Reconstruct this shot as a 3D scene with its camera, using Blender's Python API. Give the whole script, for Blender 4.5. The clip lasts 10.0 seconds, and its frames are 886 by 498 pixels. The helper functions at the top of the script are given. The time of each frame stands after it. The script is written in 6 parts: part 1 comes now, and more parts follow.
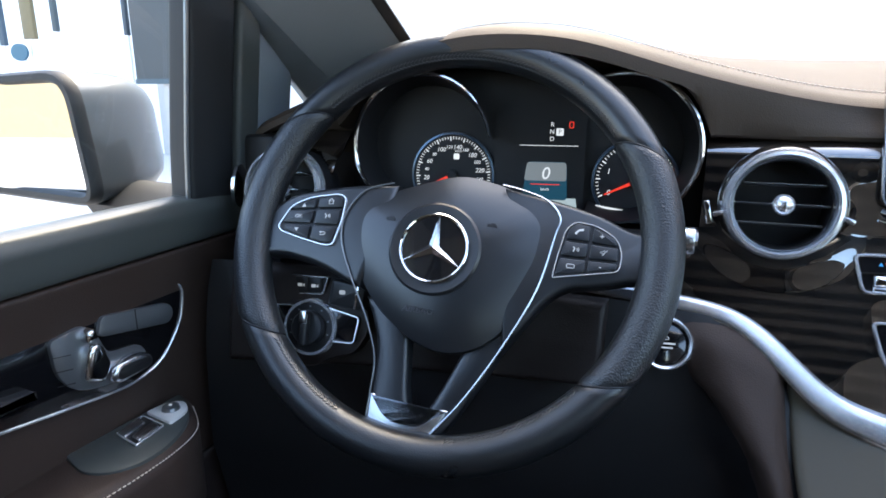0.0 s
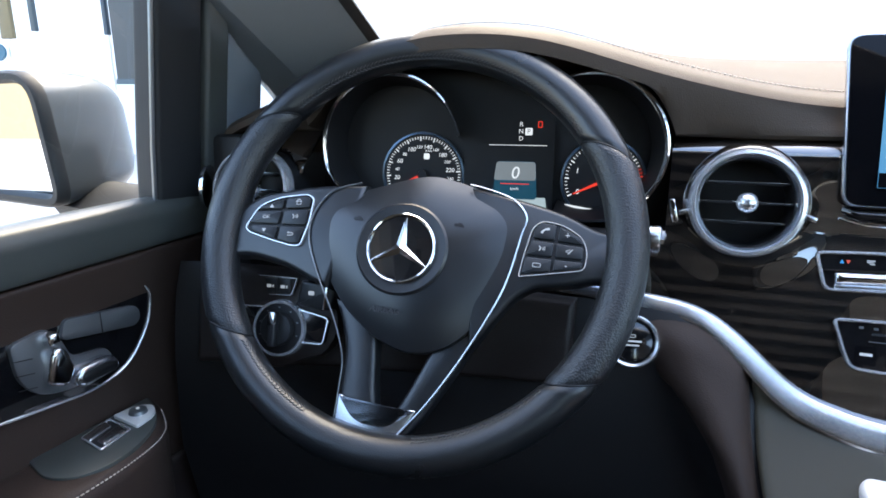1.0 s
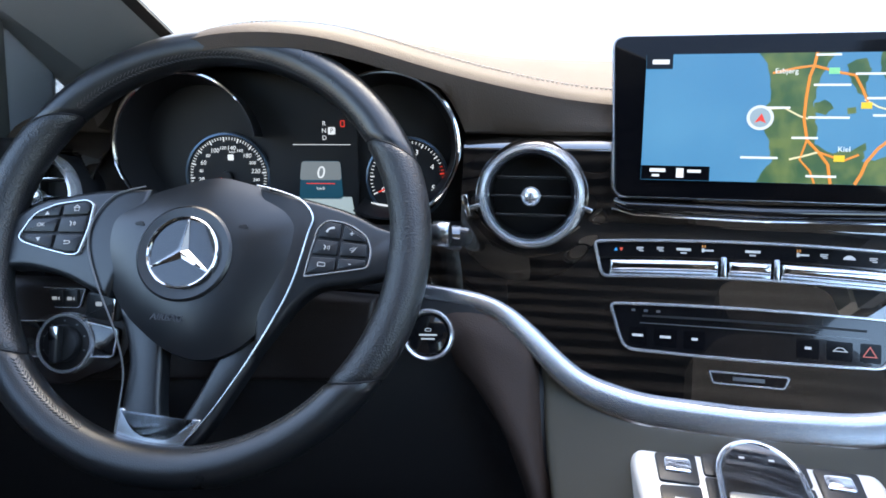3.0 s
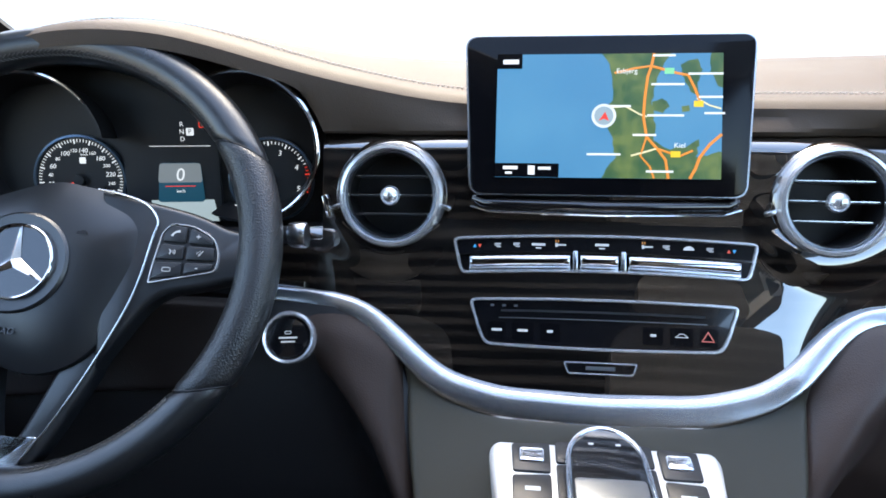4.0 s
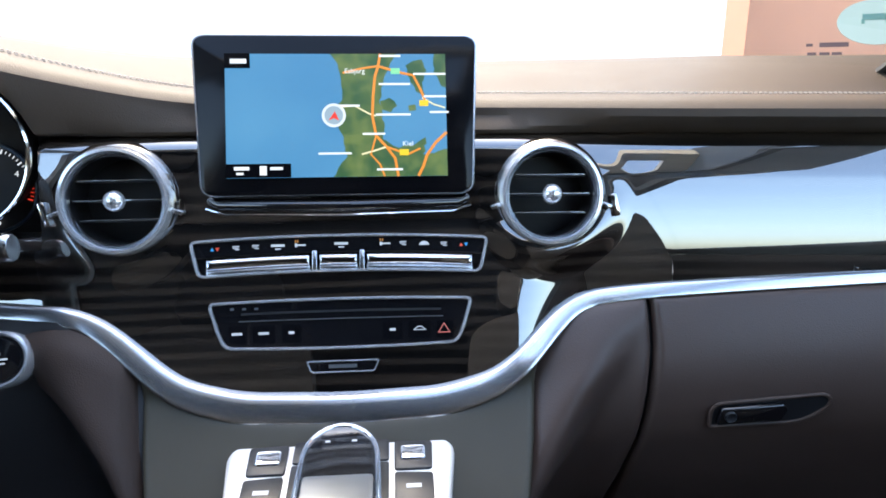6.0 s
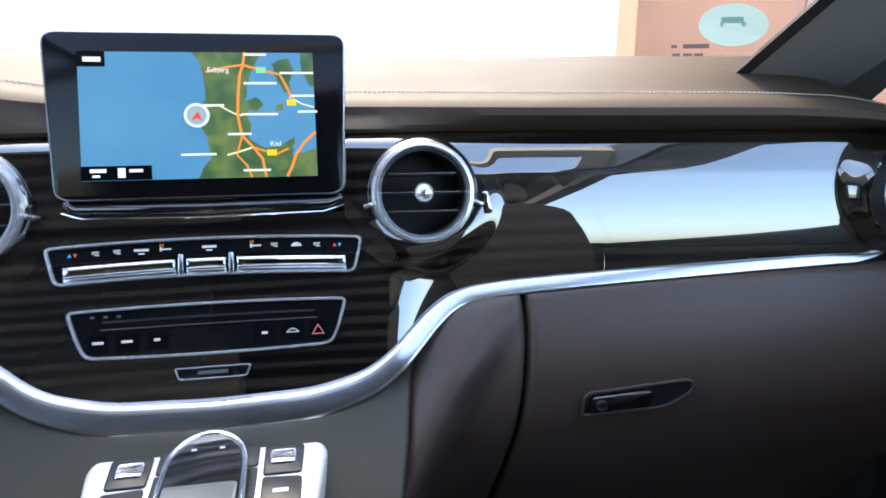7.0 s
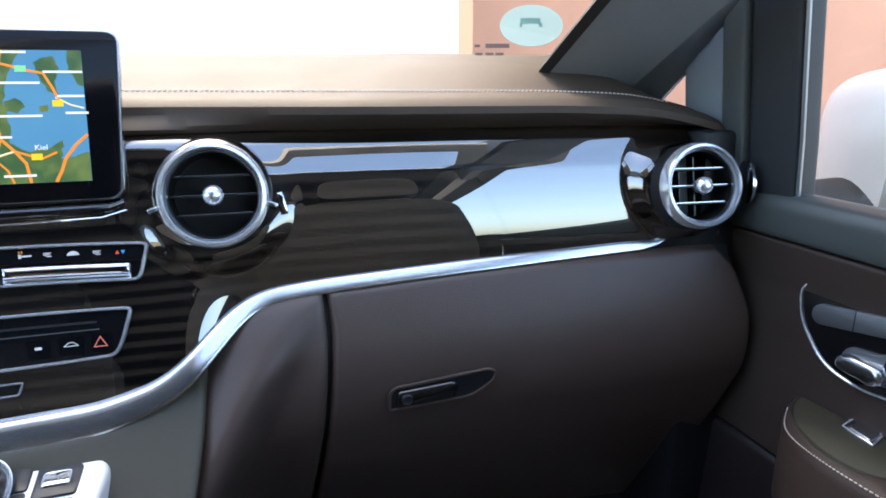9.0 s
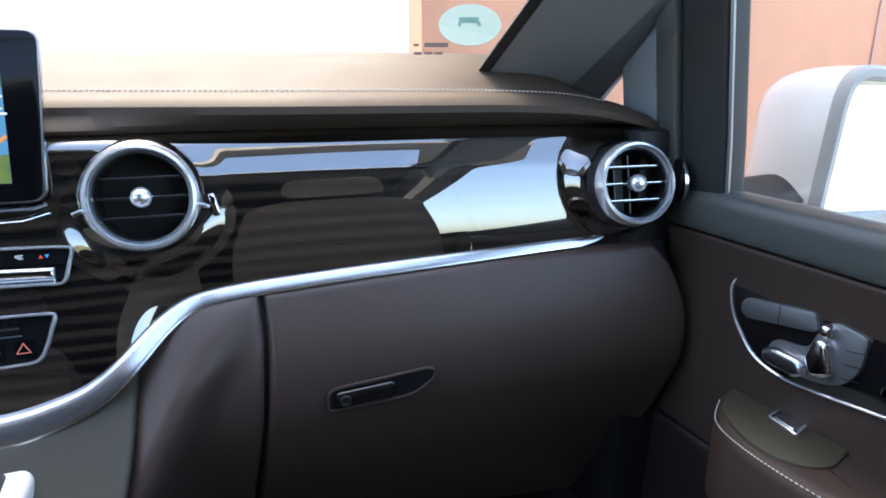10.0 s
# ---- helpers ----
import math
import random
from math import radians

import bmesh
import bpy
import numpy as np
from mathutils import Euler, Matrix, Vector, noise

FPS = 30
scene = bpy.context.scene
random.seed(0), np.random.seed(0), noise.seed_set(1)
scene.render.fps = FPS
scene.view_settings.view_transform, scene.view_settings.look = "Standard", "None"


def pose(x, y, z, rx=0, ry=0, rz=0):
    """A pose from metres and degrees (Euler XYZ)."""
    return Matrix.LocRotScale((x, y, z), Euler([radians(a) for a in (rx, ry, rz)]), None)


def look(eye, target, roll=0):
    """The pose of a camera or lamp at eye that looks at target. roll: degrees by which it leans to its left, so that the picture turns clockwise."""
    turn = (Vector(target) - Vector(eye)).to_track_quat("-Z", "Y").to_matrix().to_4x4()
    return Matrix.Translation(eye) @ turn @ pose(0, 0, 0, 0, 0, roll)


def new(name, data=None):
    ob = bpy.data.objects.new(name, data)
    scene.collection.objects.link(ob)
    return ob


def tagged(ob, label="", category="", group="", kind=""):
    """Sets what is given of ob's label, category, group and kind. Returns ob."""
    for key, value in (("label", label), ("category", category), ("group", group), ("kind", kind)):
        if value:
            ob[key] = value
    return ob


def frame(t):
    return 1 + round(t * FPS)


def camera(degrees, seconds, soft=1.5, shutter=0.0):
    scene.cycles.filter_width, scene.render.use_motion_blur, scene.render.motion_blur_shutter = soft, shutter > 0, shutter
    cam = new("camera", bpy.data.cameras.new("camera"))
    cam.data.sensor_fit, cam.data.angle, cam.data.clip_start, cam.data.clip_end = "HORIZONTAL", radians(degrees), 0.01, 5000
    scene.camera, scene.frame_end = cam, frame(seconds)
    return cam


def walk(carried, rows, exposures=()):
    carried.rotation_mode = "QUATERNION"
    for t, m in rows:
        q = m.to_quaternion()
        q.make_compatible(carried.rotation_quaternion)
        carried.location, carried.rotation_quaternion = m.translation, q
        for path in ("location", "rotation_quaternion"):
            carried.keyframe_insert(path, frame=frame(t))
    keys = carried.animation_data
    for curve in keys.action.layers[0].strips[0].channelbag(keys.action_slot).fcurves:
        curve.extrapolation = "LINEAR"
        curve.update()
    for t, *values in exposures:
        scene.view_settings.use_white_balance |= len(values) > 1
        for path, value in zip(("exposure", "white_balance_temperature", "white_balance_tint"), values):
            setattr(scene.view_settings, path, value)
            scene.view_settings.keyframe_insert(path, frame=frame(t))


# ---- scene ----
cam = camera(71.2, 10.0, soft=1.7)
METRES, EYE, TILT, LEAN, TURN = 0.522, 1.0, -8.7, 0.0, 21.4
ROWS = [
    (0.0, 0.0, 0.0, 0.0, 0.38, -6.53, -3.32),
    (0.5, 0.0079, -0.0001, -0.0002, 0.06, -6.49, -3.24),
    (1.0, 0.0316, -0.0001, 0.0015, -0.89, -6.46, -3.08),
    (1.5, 0.0709, -0.0013, 0.0039, -2.45, -6.41, -2.81),
    (2.0, 0.1159, -0.004, 0.0058, -4.35, -6.34, -2.51),
    (3.5, 0.2953, -0.0305, 0.006, -12.05, -5.87, -1.27),
    (4.0, 0.3609, -0.0467, 0.0067, -15.03, -5.81, -0.81),
    (4.5, 0.4221, -0.0649, 0.0068, -17.77, -5.78, -0.44),
    (5.0, 0.4838, -0.0865, 0.0061, -20.54, -5.73, 0.02),
    (5.5, 0.5398, -0.109, 0.0055, -23.13, -5.74, 0.43),
    (7.0, 0.6987, -0.1923, 0.0048, -31.24, -6.05, 1.59),
    (7.5, 0.7479, -0.2236, 0.0089, -33.62, -6.41, 1.9),
    (8.0, 0.7896, -0.2528, 0.0089, -35.84, -6.62, 2.22),
    (8.5, 0.8267, -0.2814, 0.0096, -37.72, -6.85, 2.5),
    (9.0, 0.8611, -0.3097, 0.0109, -39.65, -7.12, 2.73),
    (9.5, 0.893, -0.3376, 0.0115, -41.41, -7.36, 2.97),
    (10.0, 0.9098, -0.3524, 0.012, -42.3, -7.51, 3.1),
]
EXPOSURE = 3.2
walk(cam, [(t, pose(0, 0, EYE, TILT, LEAN) @ pose(0, 0, 0, 0, 0, TURN) @ pose(METRES * x, METRES * y, METRES * z, 90 + pitch, roll, yaw)) for t, x, y, z, yaw, pitch, roll in ROWS],
     [(0.0, EXPOSURE, 6550, 8), (10.0, EXPOSURE, 6550, 8)])

# ---- light: bright overcast day through the van's windows ----
SUN_UP, SUN_TURN = 58.0, -6.0
world = bpy.data.worlds.new("world")
scene.world = world
world.use_nodes = True
wn = world.node_tree
wn.nodes.clear()
sky = wn.nodes.new("ShaderNodeTexSky")
sky.sky_type, sky.sun_disc = "NISHITA", False
sky.sun_elevation, sky.sun_rotation = radians(SUN_UP), radians(SUN_TURN)
sky.air_density, sky.dust_density, sky.ozone_density = 1.0, 3.0, 1.0
wbg = wn.nodes.new("ShaderNodeBackground")
wbg.inputs["Strength"].default_value = 0.15
wout = wn.nodes.new("ShaderNodeOutputWorld")
wn.links.new(sky.outputs[0], wbg.inputs["Color"])
wn.links.new(wbg.outputs[0], wout.inputs["Surface"])
sun_data = bpy.data.lights.new("sun", "SUN")
sun_data.energy, sun_data.angle, sun_data.color = 0.5, radians(35), (1.0, 0.80, 0.50)
sun = new("sun", sun_data)
sun.matrix_world = look((6 * math.sin(radians(SUN_TURN)), 6 * math.cos(radians(SUN_TURN)), 9.6), (0, 0, 0.8))


# ---- materials ----
def mat(name, colour, rough=0.5, metal=0.0, coat=0.0, spec=0.5, grain=0.0, scale=300.0, bump=0.0, blotch=0.0, emit=None, power=0.0, sheen=0.0):
    """A surface with two scales of variation: fine grain in the relief, broad blotches in tone and gloss."""
    m = bpy.data.materials.new(name)
    m.use_nodes = True
    nt = m.node_tree
    b = nt.nodes["Principled BSDF"]
    b.inputs["Base Color"].default_value = (*colour, 1)
    b.inputs["Roughness"].default_value = rough
    b.inputs["Metallic"].default_value = metal
    b.inputs["Coat Weight"].default_value = coat
    b.inputs["Coat Roughness"].default_value = 0.03
    b.inputs["Specular IOR Level"].default_value = spec
    b.inputs["Sheen Weight"].default_value = sheen
    if emit:
        b.inputs["Emission Color"].default_value = (*emit, 1)
        b.inputs["Emission Strength"].default_value = power
    geo = nt.nodes.new("ShaderNodeTexCoord")
    if blotch:
        n1 = nt.nodes.new("ShaderNodeTexNoise")
        n1.inputs["Scale"].default_value = 14.0
        n1.inputs["Detail"].default_value = 5.0
        nt.links.new(geo.outputs["Object"], n1.inputs["Vector"])
        mr = nt.nodes.new("ShaderNodeMapRange")
        mr.inputs["To Min"].default_value, mr.inputs["To Max"].default_value = rough - blotch, rough + blotch
        nt.links.new(n1.outputs["Fac"], mr.inputs["Value"])
        nt.links.new(mr.outputs[0], b.inputs["Roughness"])
        mx = nt.nodes.new("ShaderNodeMix")
        mx.data_type = "RGBA"
        mx.inputs[6].default_value = (*[c * (1 - blotch) for c in colour], 1)
        mx.inputs[7].default_value = (*[min(1, c * (1 + blotch)) for c in colour], 1)
        nt.links.new(n1.outputs["Fac"], mx.inputs[0])
        nt.links.new(mx.outputs[2], b.inputs["Base Color"])
    if bump:
        v = nt.nodes.new("ShaderNodeTexVoronoi" if grain else "ShaderNodeTexNoise")
        v.inputs["Scale"].default_value = scale
        nt.links.new(geo.outputs["Object"], v.inputs["Vector"])
        bp = nt.nodes.new("ShaderNodeBump")
        bp.inputs["Strength"].default_value = bump
        bp.inputs["Distance"].default_value = 0.0006
        nt.links.new(v.outputs[0], bp.inputs["Height"])
        nt.links.new(bp.outputs[0], b.inputs["Normal"])
    return m


def wood_material():
    """Dark open-grain veneer under clear lacquer: streaks run across the car."""
    m = bpy.data.materials.new("dark_veneer")
    m.use_nodes = True
    nt = m.node_tree
    b = nt.nodes["Principled BSDF"]
    tc = nt.nodes.new("ShaderNodeTexCoord")
    mp = nt.nodes.new("ShaderNodeMapping")
    mp.inputs["Scale"].default_value = (2.2, 4.0, 33.0)
    nt.links.new(tc.outputs["Object"], mp.inputs["Vector"])
    n1 = nt.nodes.new("ShaderNodeTexNoise")
    n1.inputs["Scale"].default_value, n1.inputs["Detail"].default_value, n1.inputs["Roughness"].default_value = 2.4, 6.0, 0.62
    nt.links.new(mp.outputs[0], n1.inputs["Vector"])
    wv = nt.nodes.new("ShaderNodeTexWave")
    wv.wave_type, wv.bands_direction = "BANDS", "Z"
    wv.inputs["Scale"].default_value, wv.inputs["Distortion"].default_value = 0.75, 9.0
    wv.inputs["Detail"].default_value, wv.inputs["Detail Scale"].default_value = 4.0, 0.45
    nt.links.new(mp.outputs[0], wv.inputs["Vector"])
    mu = nt.nodes.new("ShaderNodeMath")
    mu.operation = "MULTIPLY"
    nt.links.new(n1.outputs["Fac"], mu.inputs[0])
    nt.links.new(wv.outputs["Fac"], mu.inputs[1])
    cr = nt.nodes.new("ShaderNodeValToRGB")
    cr.color_ramp.elements[0].position, cr.color_ramp.elements[0].color = 0.14, (0.0018, 0.0014, 0.0012, 1)
    cr.color_ramp.elements[1].position, cr.color_ramp.elements[1].color = 0.52, (0.027, 0.0185, 0.0125, 1)
    nt.links.new(mu.outputs[0], cr.inputs["Fac"])
    nt.links.new(cr.outputs[0], b.inputs["Base Color"])
    b.inputs["Roughness"].default_value = 0.35
    b.inputs["Coat Weight"].default_value = 1.0
    b.inputs["Coat Roughness"].default_value = 0.015
    b.inputs["Coat IOR"].default_value = 2.6
    b.inputs["Specular IOR Level"].default_value = 0.15
    return m


def glass_material(name, tint, gloss):
    m = bpy.data.materials.new(name)
    m.use_nodes = True
    nt = m.node_tree
    nt.nodes.clear()
    tr, gl, mx, out = (nt.nodes.new(k) for k in ("ShaderNodeBsdfTransparent", "ShaderNodeBsdfGlossy", "ShaderNodeMixShader", "ShaderNodeOutputMaterial"))
    tr.inputs["Color"].default_value = (*tint, 1)
    gl.inputs["Roughness"].default_value = 0.0
    mx.inputs[0].default_value = gloss
    nt.links.new(tr.outputs[0], mx.inputs[1])
    nt.links.new(gl.outputs[0], mx.inputs[2])
    nt.links.new(mx.outputs[0], out.inputs["Surface"])
    return m


LEATHER = mat("brown_leather", (0.066, 0.049, 0.036), 0.60, spec=0.22, grain=1, scale=900, bump=0.25, blotch=0.08)
LEATHER_DARK = mat("dark_brown_leather", (0.015, 0.010, 0.009), 0.48, grain=1, scale=900, bump=0.25, blotch=0.08)
RIM = mat("black_wheel_leather", (0.011, 0.0125, 0.014), 0.30, spec=0.8, grain=1, scale=1100, bump=0.2, blotch=0.08)
GRIP = mat("perforated_leather", (0.012, 0.0135, 0.015), 0.35, spec=0.75, grain=1, scale=640, bump=0.6, blotch=0.06)
SOFT = mat("black_soft_plastic", (0.011, 0.0125, 0.0145), 0.31, spec=0.75, scale=2200, bump=0.12, blotch=0.06)
GREY_TRIM = mat("grey_green_plastic", (0.050, 0.043, 0.027), 0.50, scale=2500, bump=0.15, blotch=0.06)
GREY_DOOR = mat("dark_grey_door_plastic", (0.058, 0.064, 0.059), 0.42, scale=2500, bump=0.15, blotch=0.06)
PILLAR = mat("dark_grey_pillar_cloth", (0.22, 0.245, 0.265), 0.70, scale=3500, bump=0.3, blotch=0.05)
RUBBER = mat("black_rubber", (0.012, 0.013, 0.014), 0.6, scale=1500, bump=0.1, blotch=0.05)
PIANO = mat("piano_black", (0.006, 0.006, 0.007), 0.12, coat=1.0, blotch=0.02)
BLACK = mat("matt_black", (0.006, 0.006, 0.007), 0.55, scale=1500, bump=0.1, blotch=0.05)
KEY = mat("black_button", (0.016, 0.017, 0.019), 0.38, scale=2500, bump=0.08, blotch=0.05)
CHROME = mat("chrome", (0.80, 0.81, 0.83), 0.08, 1.0, blotch=0.03)
SATIN = mat("satin_aluminium", (0.62, 0.64, 0.67), 0.26, 1.0, blotch=0.02)
RING = mat("bright_satin_chrome", (0.88, 0.89, 0.91), 0.22, 0.76, blotch=0.03)
STRIP = mat("satin_strip", (0.72, 0.74, 0.77), 0.24, 1.0, blotch=0.02)
SILVER = mat("silver_plastic", (0.80, 0.78, 0.74), 0.35, 0.2, blotch=0.05)
CLEARGREY = mat("satin_grey_switch", (0.22, 0.23, 0.24), 0.3, 0.7, blotch=0.05)
THREAD = mat("pale_thread", (0.55, 0.47, 0.40), 0.7, scale=3000, bump=0.2)
THREAD_GREY = mat("grey_thread", (0.085, 0.085, 0.082), 0.7, scale=3000, bump=0.2)
WOOD = wood_material()
LINING = mat("dark_rear_lining", (0.004, 0.0038, 0.004), 0.8, scale=1200, bump=0.3, blotch=0.06)
HEADLINER = mat("cream_headliner", (0.78, 0.72, 0.60), 0.9, scale=1800, bump=0.3, blotch=0.04)
CARPET = mat("black_carpet", (0.012, 0.011, 0.011), 0.95, scale=700, bump=0.6, blotch=0.1)
LEATHER_LOW = mat("smooth_brown_leather", (0.068, 0.044, 0.034), 0.42, spec=0.5, grain=1, scale=900, bump=0.22, blotch=0.08)
# brown leather darkened to put shade on the doors and the driver's column
LEATHER_SHADED = mat("door_brown_leather", (0.042, 0.028, 0.022), 0.57, spec=0.27, grain=1, scale=900, bump=0.25, blotch=0.08)
GLASS = glass_material("window_glass", (0.95, 0.97, 0.96), 0.05)
SCREEN_GLASS = mat("display_black_glass", (0.004, 0.004, 0.005), 0.12, spec=0.2, blotch=0.01)
PAINT = mat("silver_car_paint", (0.048, 0.055, 0.058), 0.4, 0.3, coat=0.5, blotch=0.03)
WHITE_WALL = mat("white_rendered_wall", (0.80, 0.79, 0.77), 0.9, scale=60, bump=0.3, blotch=0.04)
TERRACOTTA = mat("terracotta_wall", (0.66, 0.31, 0.18), 0.85, scale=80, bump=0.3, blotch=0.12)
CONCRETE = mat("pale_concrete", (0.42, 0.41, 0.39), 0.9, scale=40, bump=0.3, blotch=0.1)
ICON = mat("white_print", (0.42, 0.43, 0.44), 0.5, emit=(0.9, 0.95, 1.0), power=0.03)


def glow(name, colour, power):
    return mat(name, tuple(c * 0.3 for c in colour), 0.4, emit=colour, power=power)


# ---- mesh helpers ----
CX = 0.265   # the middle of the van


def part(name, bm, material, parent=None, label="", smooth=True, m=None):
    """Links a bmesh as one mesh object, under a thing where one is given."""
    if m is not None:
        bm.transform(m)
    bmesh.ops.recalc_face_normals(bm, faces=bm.faces)
    me = bpy.data.meshes.new(name)
    if smooth:
        for f in bm.faces:
            f.smooth = True
        for e in bm.edges:
            if len(e.link_faces) == 2 and e.calc_face_angle(0) > 0.7:
                e.smooth = False
    bm.to_mesh(me)
    bm.free()
    me.materials.append(material)
    ob = new(name, me)
    if parent:
        ob.parent = parent
        ob.matrix_parent_inverse = parent.matrix_world.inverted()
    if label:
        tagged(ob, label)
    return ob


def thing(name, label, category, at=(0, 0, 0), group="", kind=""):
    ob = new(name)
    ob.empty_display_size = 0.02
    ob.matrix_world = at if isinstance(at, Matrix) else Matrix.Translation(at)
    ob.matrix_basis = ob.matrix_world
    return tagged(ob, label, category, group, kind)


def interp(x, xs, ys):
    return float(np.interp(x, xs, ys))


def smooth_table(xs, ys):
    """A smooth curve through a few stations."""
    fine = np.linspace(xs[0], xs[-1], 400)
    v = np.interp(fine, xs, ys)
    k = np.hanning(33)
    k /= k.sum()
    v = np.convolve(np.pad(v, 16, mode="reflect", reflect_type="odd"), k, mode="valid")
    return lambda x: float(np.interp(x, fine, v))


def surf(fn, nu, nv, closed_u=False, closed_v=False):
    bm = bmesh.new()
    cu, cv = nu + (0 if closed_u else 1), nv + (0 if closed_v else 1)
    g = [[bm.verts.new(fn(i / nu, j / nv)) for j in range(cv)] for i in range(cu)]
    for i in range(nu):
        for j in range(nv):
            bm.faces.new((g[i][j], g[(i + 1) % cu][j], g[(i + 1) % cu][(j + 1) % cv], g[i][(j + 1) % cv]))
    return bm


def thick(bm, d):
    """Gives a sheet a thickness d, on the far side of its faces."""
    bmesh.ops.recalc_face_normals(bm, faces=bm.faces)
    bmesh.ops.solidify(bm, geom=bm.faces[:], thickness=d)
    return bm


def tube(pts, r, n=10, closed=False, flat=1.0, up=(0, 0, 1)):
    """A round or flattened bar along a line of points; r: a number or a function of 0..1."""
    bm = bmesh.new()
    pts = [Vector(p) for p in pts]
    rings, last = [], len(pts) - 1
    for i, p in enumerate(pts):
        a = pts[(i - 1) % len(pts)] if closed or i else p
        b = pts[(i + 1) % len(pts)] if closed or i < last else p
        d = (b - a).normalized()
        s = d.cross(Vector(up))
        s = (s if s.length > 1e-4 else d.cross(Vector((1, 0, 0)))).normalized()
        q = s.cross(d).normalized()
        rr = r(i / max(1, last)) if callable(r) else r
        rings.append([bm.verts.new(p + s * rr * math.cos(2 * math.pi * k / n) + q * rr * flat * math.sin(2 * math.pi * k / n)) for k in range(n)])
    for i in range(len(rings) if closed else last):
        A, B = rings[i], rings[(i + 1) % len(rings)]
        for k in range(n):
            bm.faces.new((A[k], A[(k + 1) % n], B[(k + 1) % n], B[k]))
    if not closed:
        bm.faces.new(rings[0])
        bm.faces.new(rings[-1][::-1])
    return bm


def rpoly(pts, r, seg=5):
    """A polygon with rounded corners; r: one radius or one for each corner."""
    out, n = [], len(pts)
    for i, p in enumerate(pts):
        rr = r[i] if isinstance(r, (list, tuple)) else r
        p, a, b = Vector(p), Vector(pts[i - 1]), Vector(pts[(i + 1) % n])
        if rr <= 0:
            out.append(p)
            continue
        da, db = (a - p), (b - p)
        c = min(rr, da.length * 0.48, db.length * 0.48)
        s, e = p + da.normalized() * c, p + db.normalized() * c
        for k in range(seg + 1):
            t = k / seg
            out.append(s * (1 - t) ** 2 + p * 2 * t * (1 - t) + e * t ** 2)
    return out


def plate(pts, depth, bevel=0.0, seg=2, back=0.0):
    """A plate over an outline in its own XY plane, from z = -back to z = depth, its front edge rounded."""
    bm = bmesh.new()
    lo = [bm.verts.new((p[0], p[1], -back)) for p in pts]
    f = bm.faces.new(lo)
    ext = bmesh.ops.extrude_face_region(bm, geom=[f])
    top = [v for v in ext["geom"] if isinstance(v, bmesh.types.BMVert)]
    bmesh.ops.translate(bm, verts=top, vec=(0, 0, depth + back))
    if bevel:
        ts = set(top)
        edges = [e for e in bm.edges if e.verts[0] in ts and e.verts[1] in ts]
        bmesh.ops.bevel(bm, geom=edges, offset=bevel, segments=seg, affect="EDGES", profile=0.5)
    return bm


def frame_ring(pts, w, depth, round_=0.0):
    """A frame of width w that follows an outline inwards, depth high."""
    n = len(pts)
    pts = [Vector((p[0], p[1])) for p in pts]
    area = sum(pts[i - 1].x * pts[i].y - pts[i].x * pts[i - 1].y for i in range(n))
    sgn = 1 if area > 0 else -1
    inner = []
    for i in range(n):
        d1, d2 = (pts[i] - pts[i - 1]), (pts[(i + 1) % n] - pts[i])
        nn = Vector((-d1.y, d1.x)).normalized() + Vector((-d2.y, d2.x)).normalized()
        inner.append(pts[i] + nn.normalized() * w * sgn)
    bm = bmesh.new()
    prof = [(0, 0), (0, depth * 0.7), (0.25, depth), (0.75, depth), (1, depth * 0.7), (1, 0)]
    rings = [[bm.verts.new((*(pts[i].lerp(inner[i], k)), h)) for k, h in prof] for i in range(n)]
    for i in range(n):
        A, B = rings[i], rings[(i + 1) % n]
        for k in range(len(prof)):
            bm.faces.new((A[k], A[(k + 1) % len(prof)], B[(k + 1) % len(prof)], B[k]))
    return bm


def lathe(prof, n=48, closed=True):
    """A turned shape about its own Z axis from (radius, height) pairs; closed: the profile's ends meet."""
    bm = bmesh.new()
    rings = []
    for k in range(n):
        c, s = math.cos(2 * math.pi * k / n), math.sin(2 * math.pi * k / n)
        rings.append([bm.verts.new((r * c, r * s, h)) for r, h in prof])
    m = len(prof)
    for k in range(n):
        A, B = rings[k], rings[(k + 1) % n]
        for j in range(m if closed else m - 1):
            bm.faces.new((A[j], B[j], B[(j + 1) % m], A[(j + 1) % m]))
    bmesh.ops.remove_doubles(bm, verts=bm.verts, dist=1e-6)
    return bm


def box(x0, x1, y0, y1, z0, z1, bevel=0.0, seg=2):
    bm = bmesh.new()
    bmesh.ops.create_cube(bm, size=1)
    bmesh.ops.scale(bm, vec=(x1 - x0, y1 - y0, z1 - z0), verts=bm.verts)
    bmesh.ops.translate(bm, vec=((x0 + x1) / 2, (y0 + y1) / 2, (z0 + z1) / 2), verts=bm.verts)
    if bevel:
        bmesh.ops.bevel(bm, geom=bm.edges[:], offset=bevel, segments=seg, affect="EDGES", profile=0.5)
    return bm


def merge(*bms):
    out = bms[0]
    for b in bms[1:]:
        me = bpy.data.meshes.new("tmp")
        b.to_mesh(me)
        b.free()
        out.from_mesh(me)
        bpy.data.meshes.remove(me)
    return out


def moved(bm, m):
    bm.transform(m)
    return bm


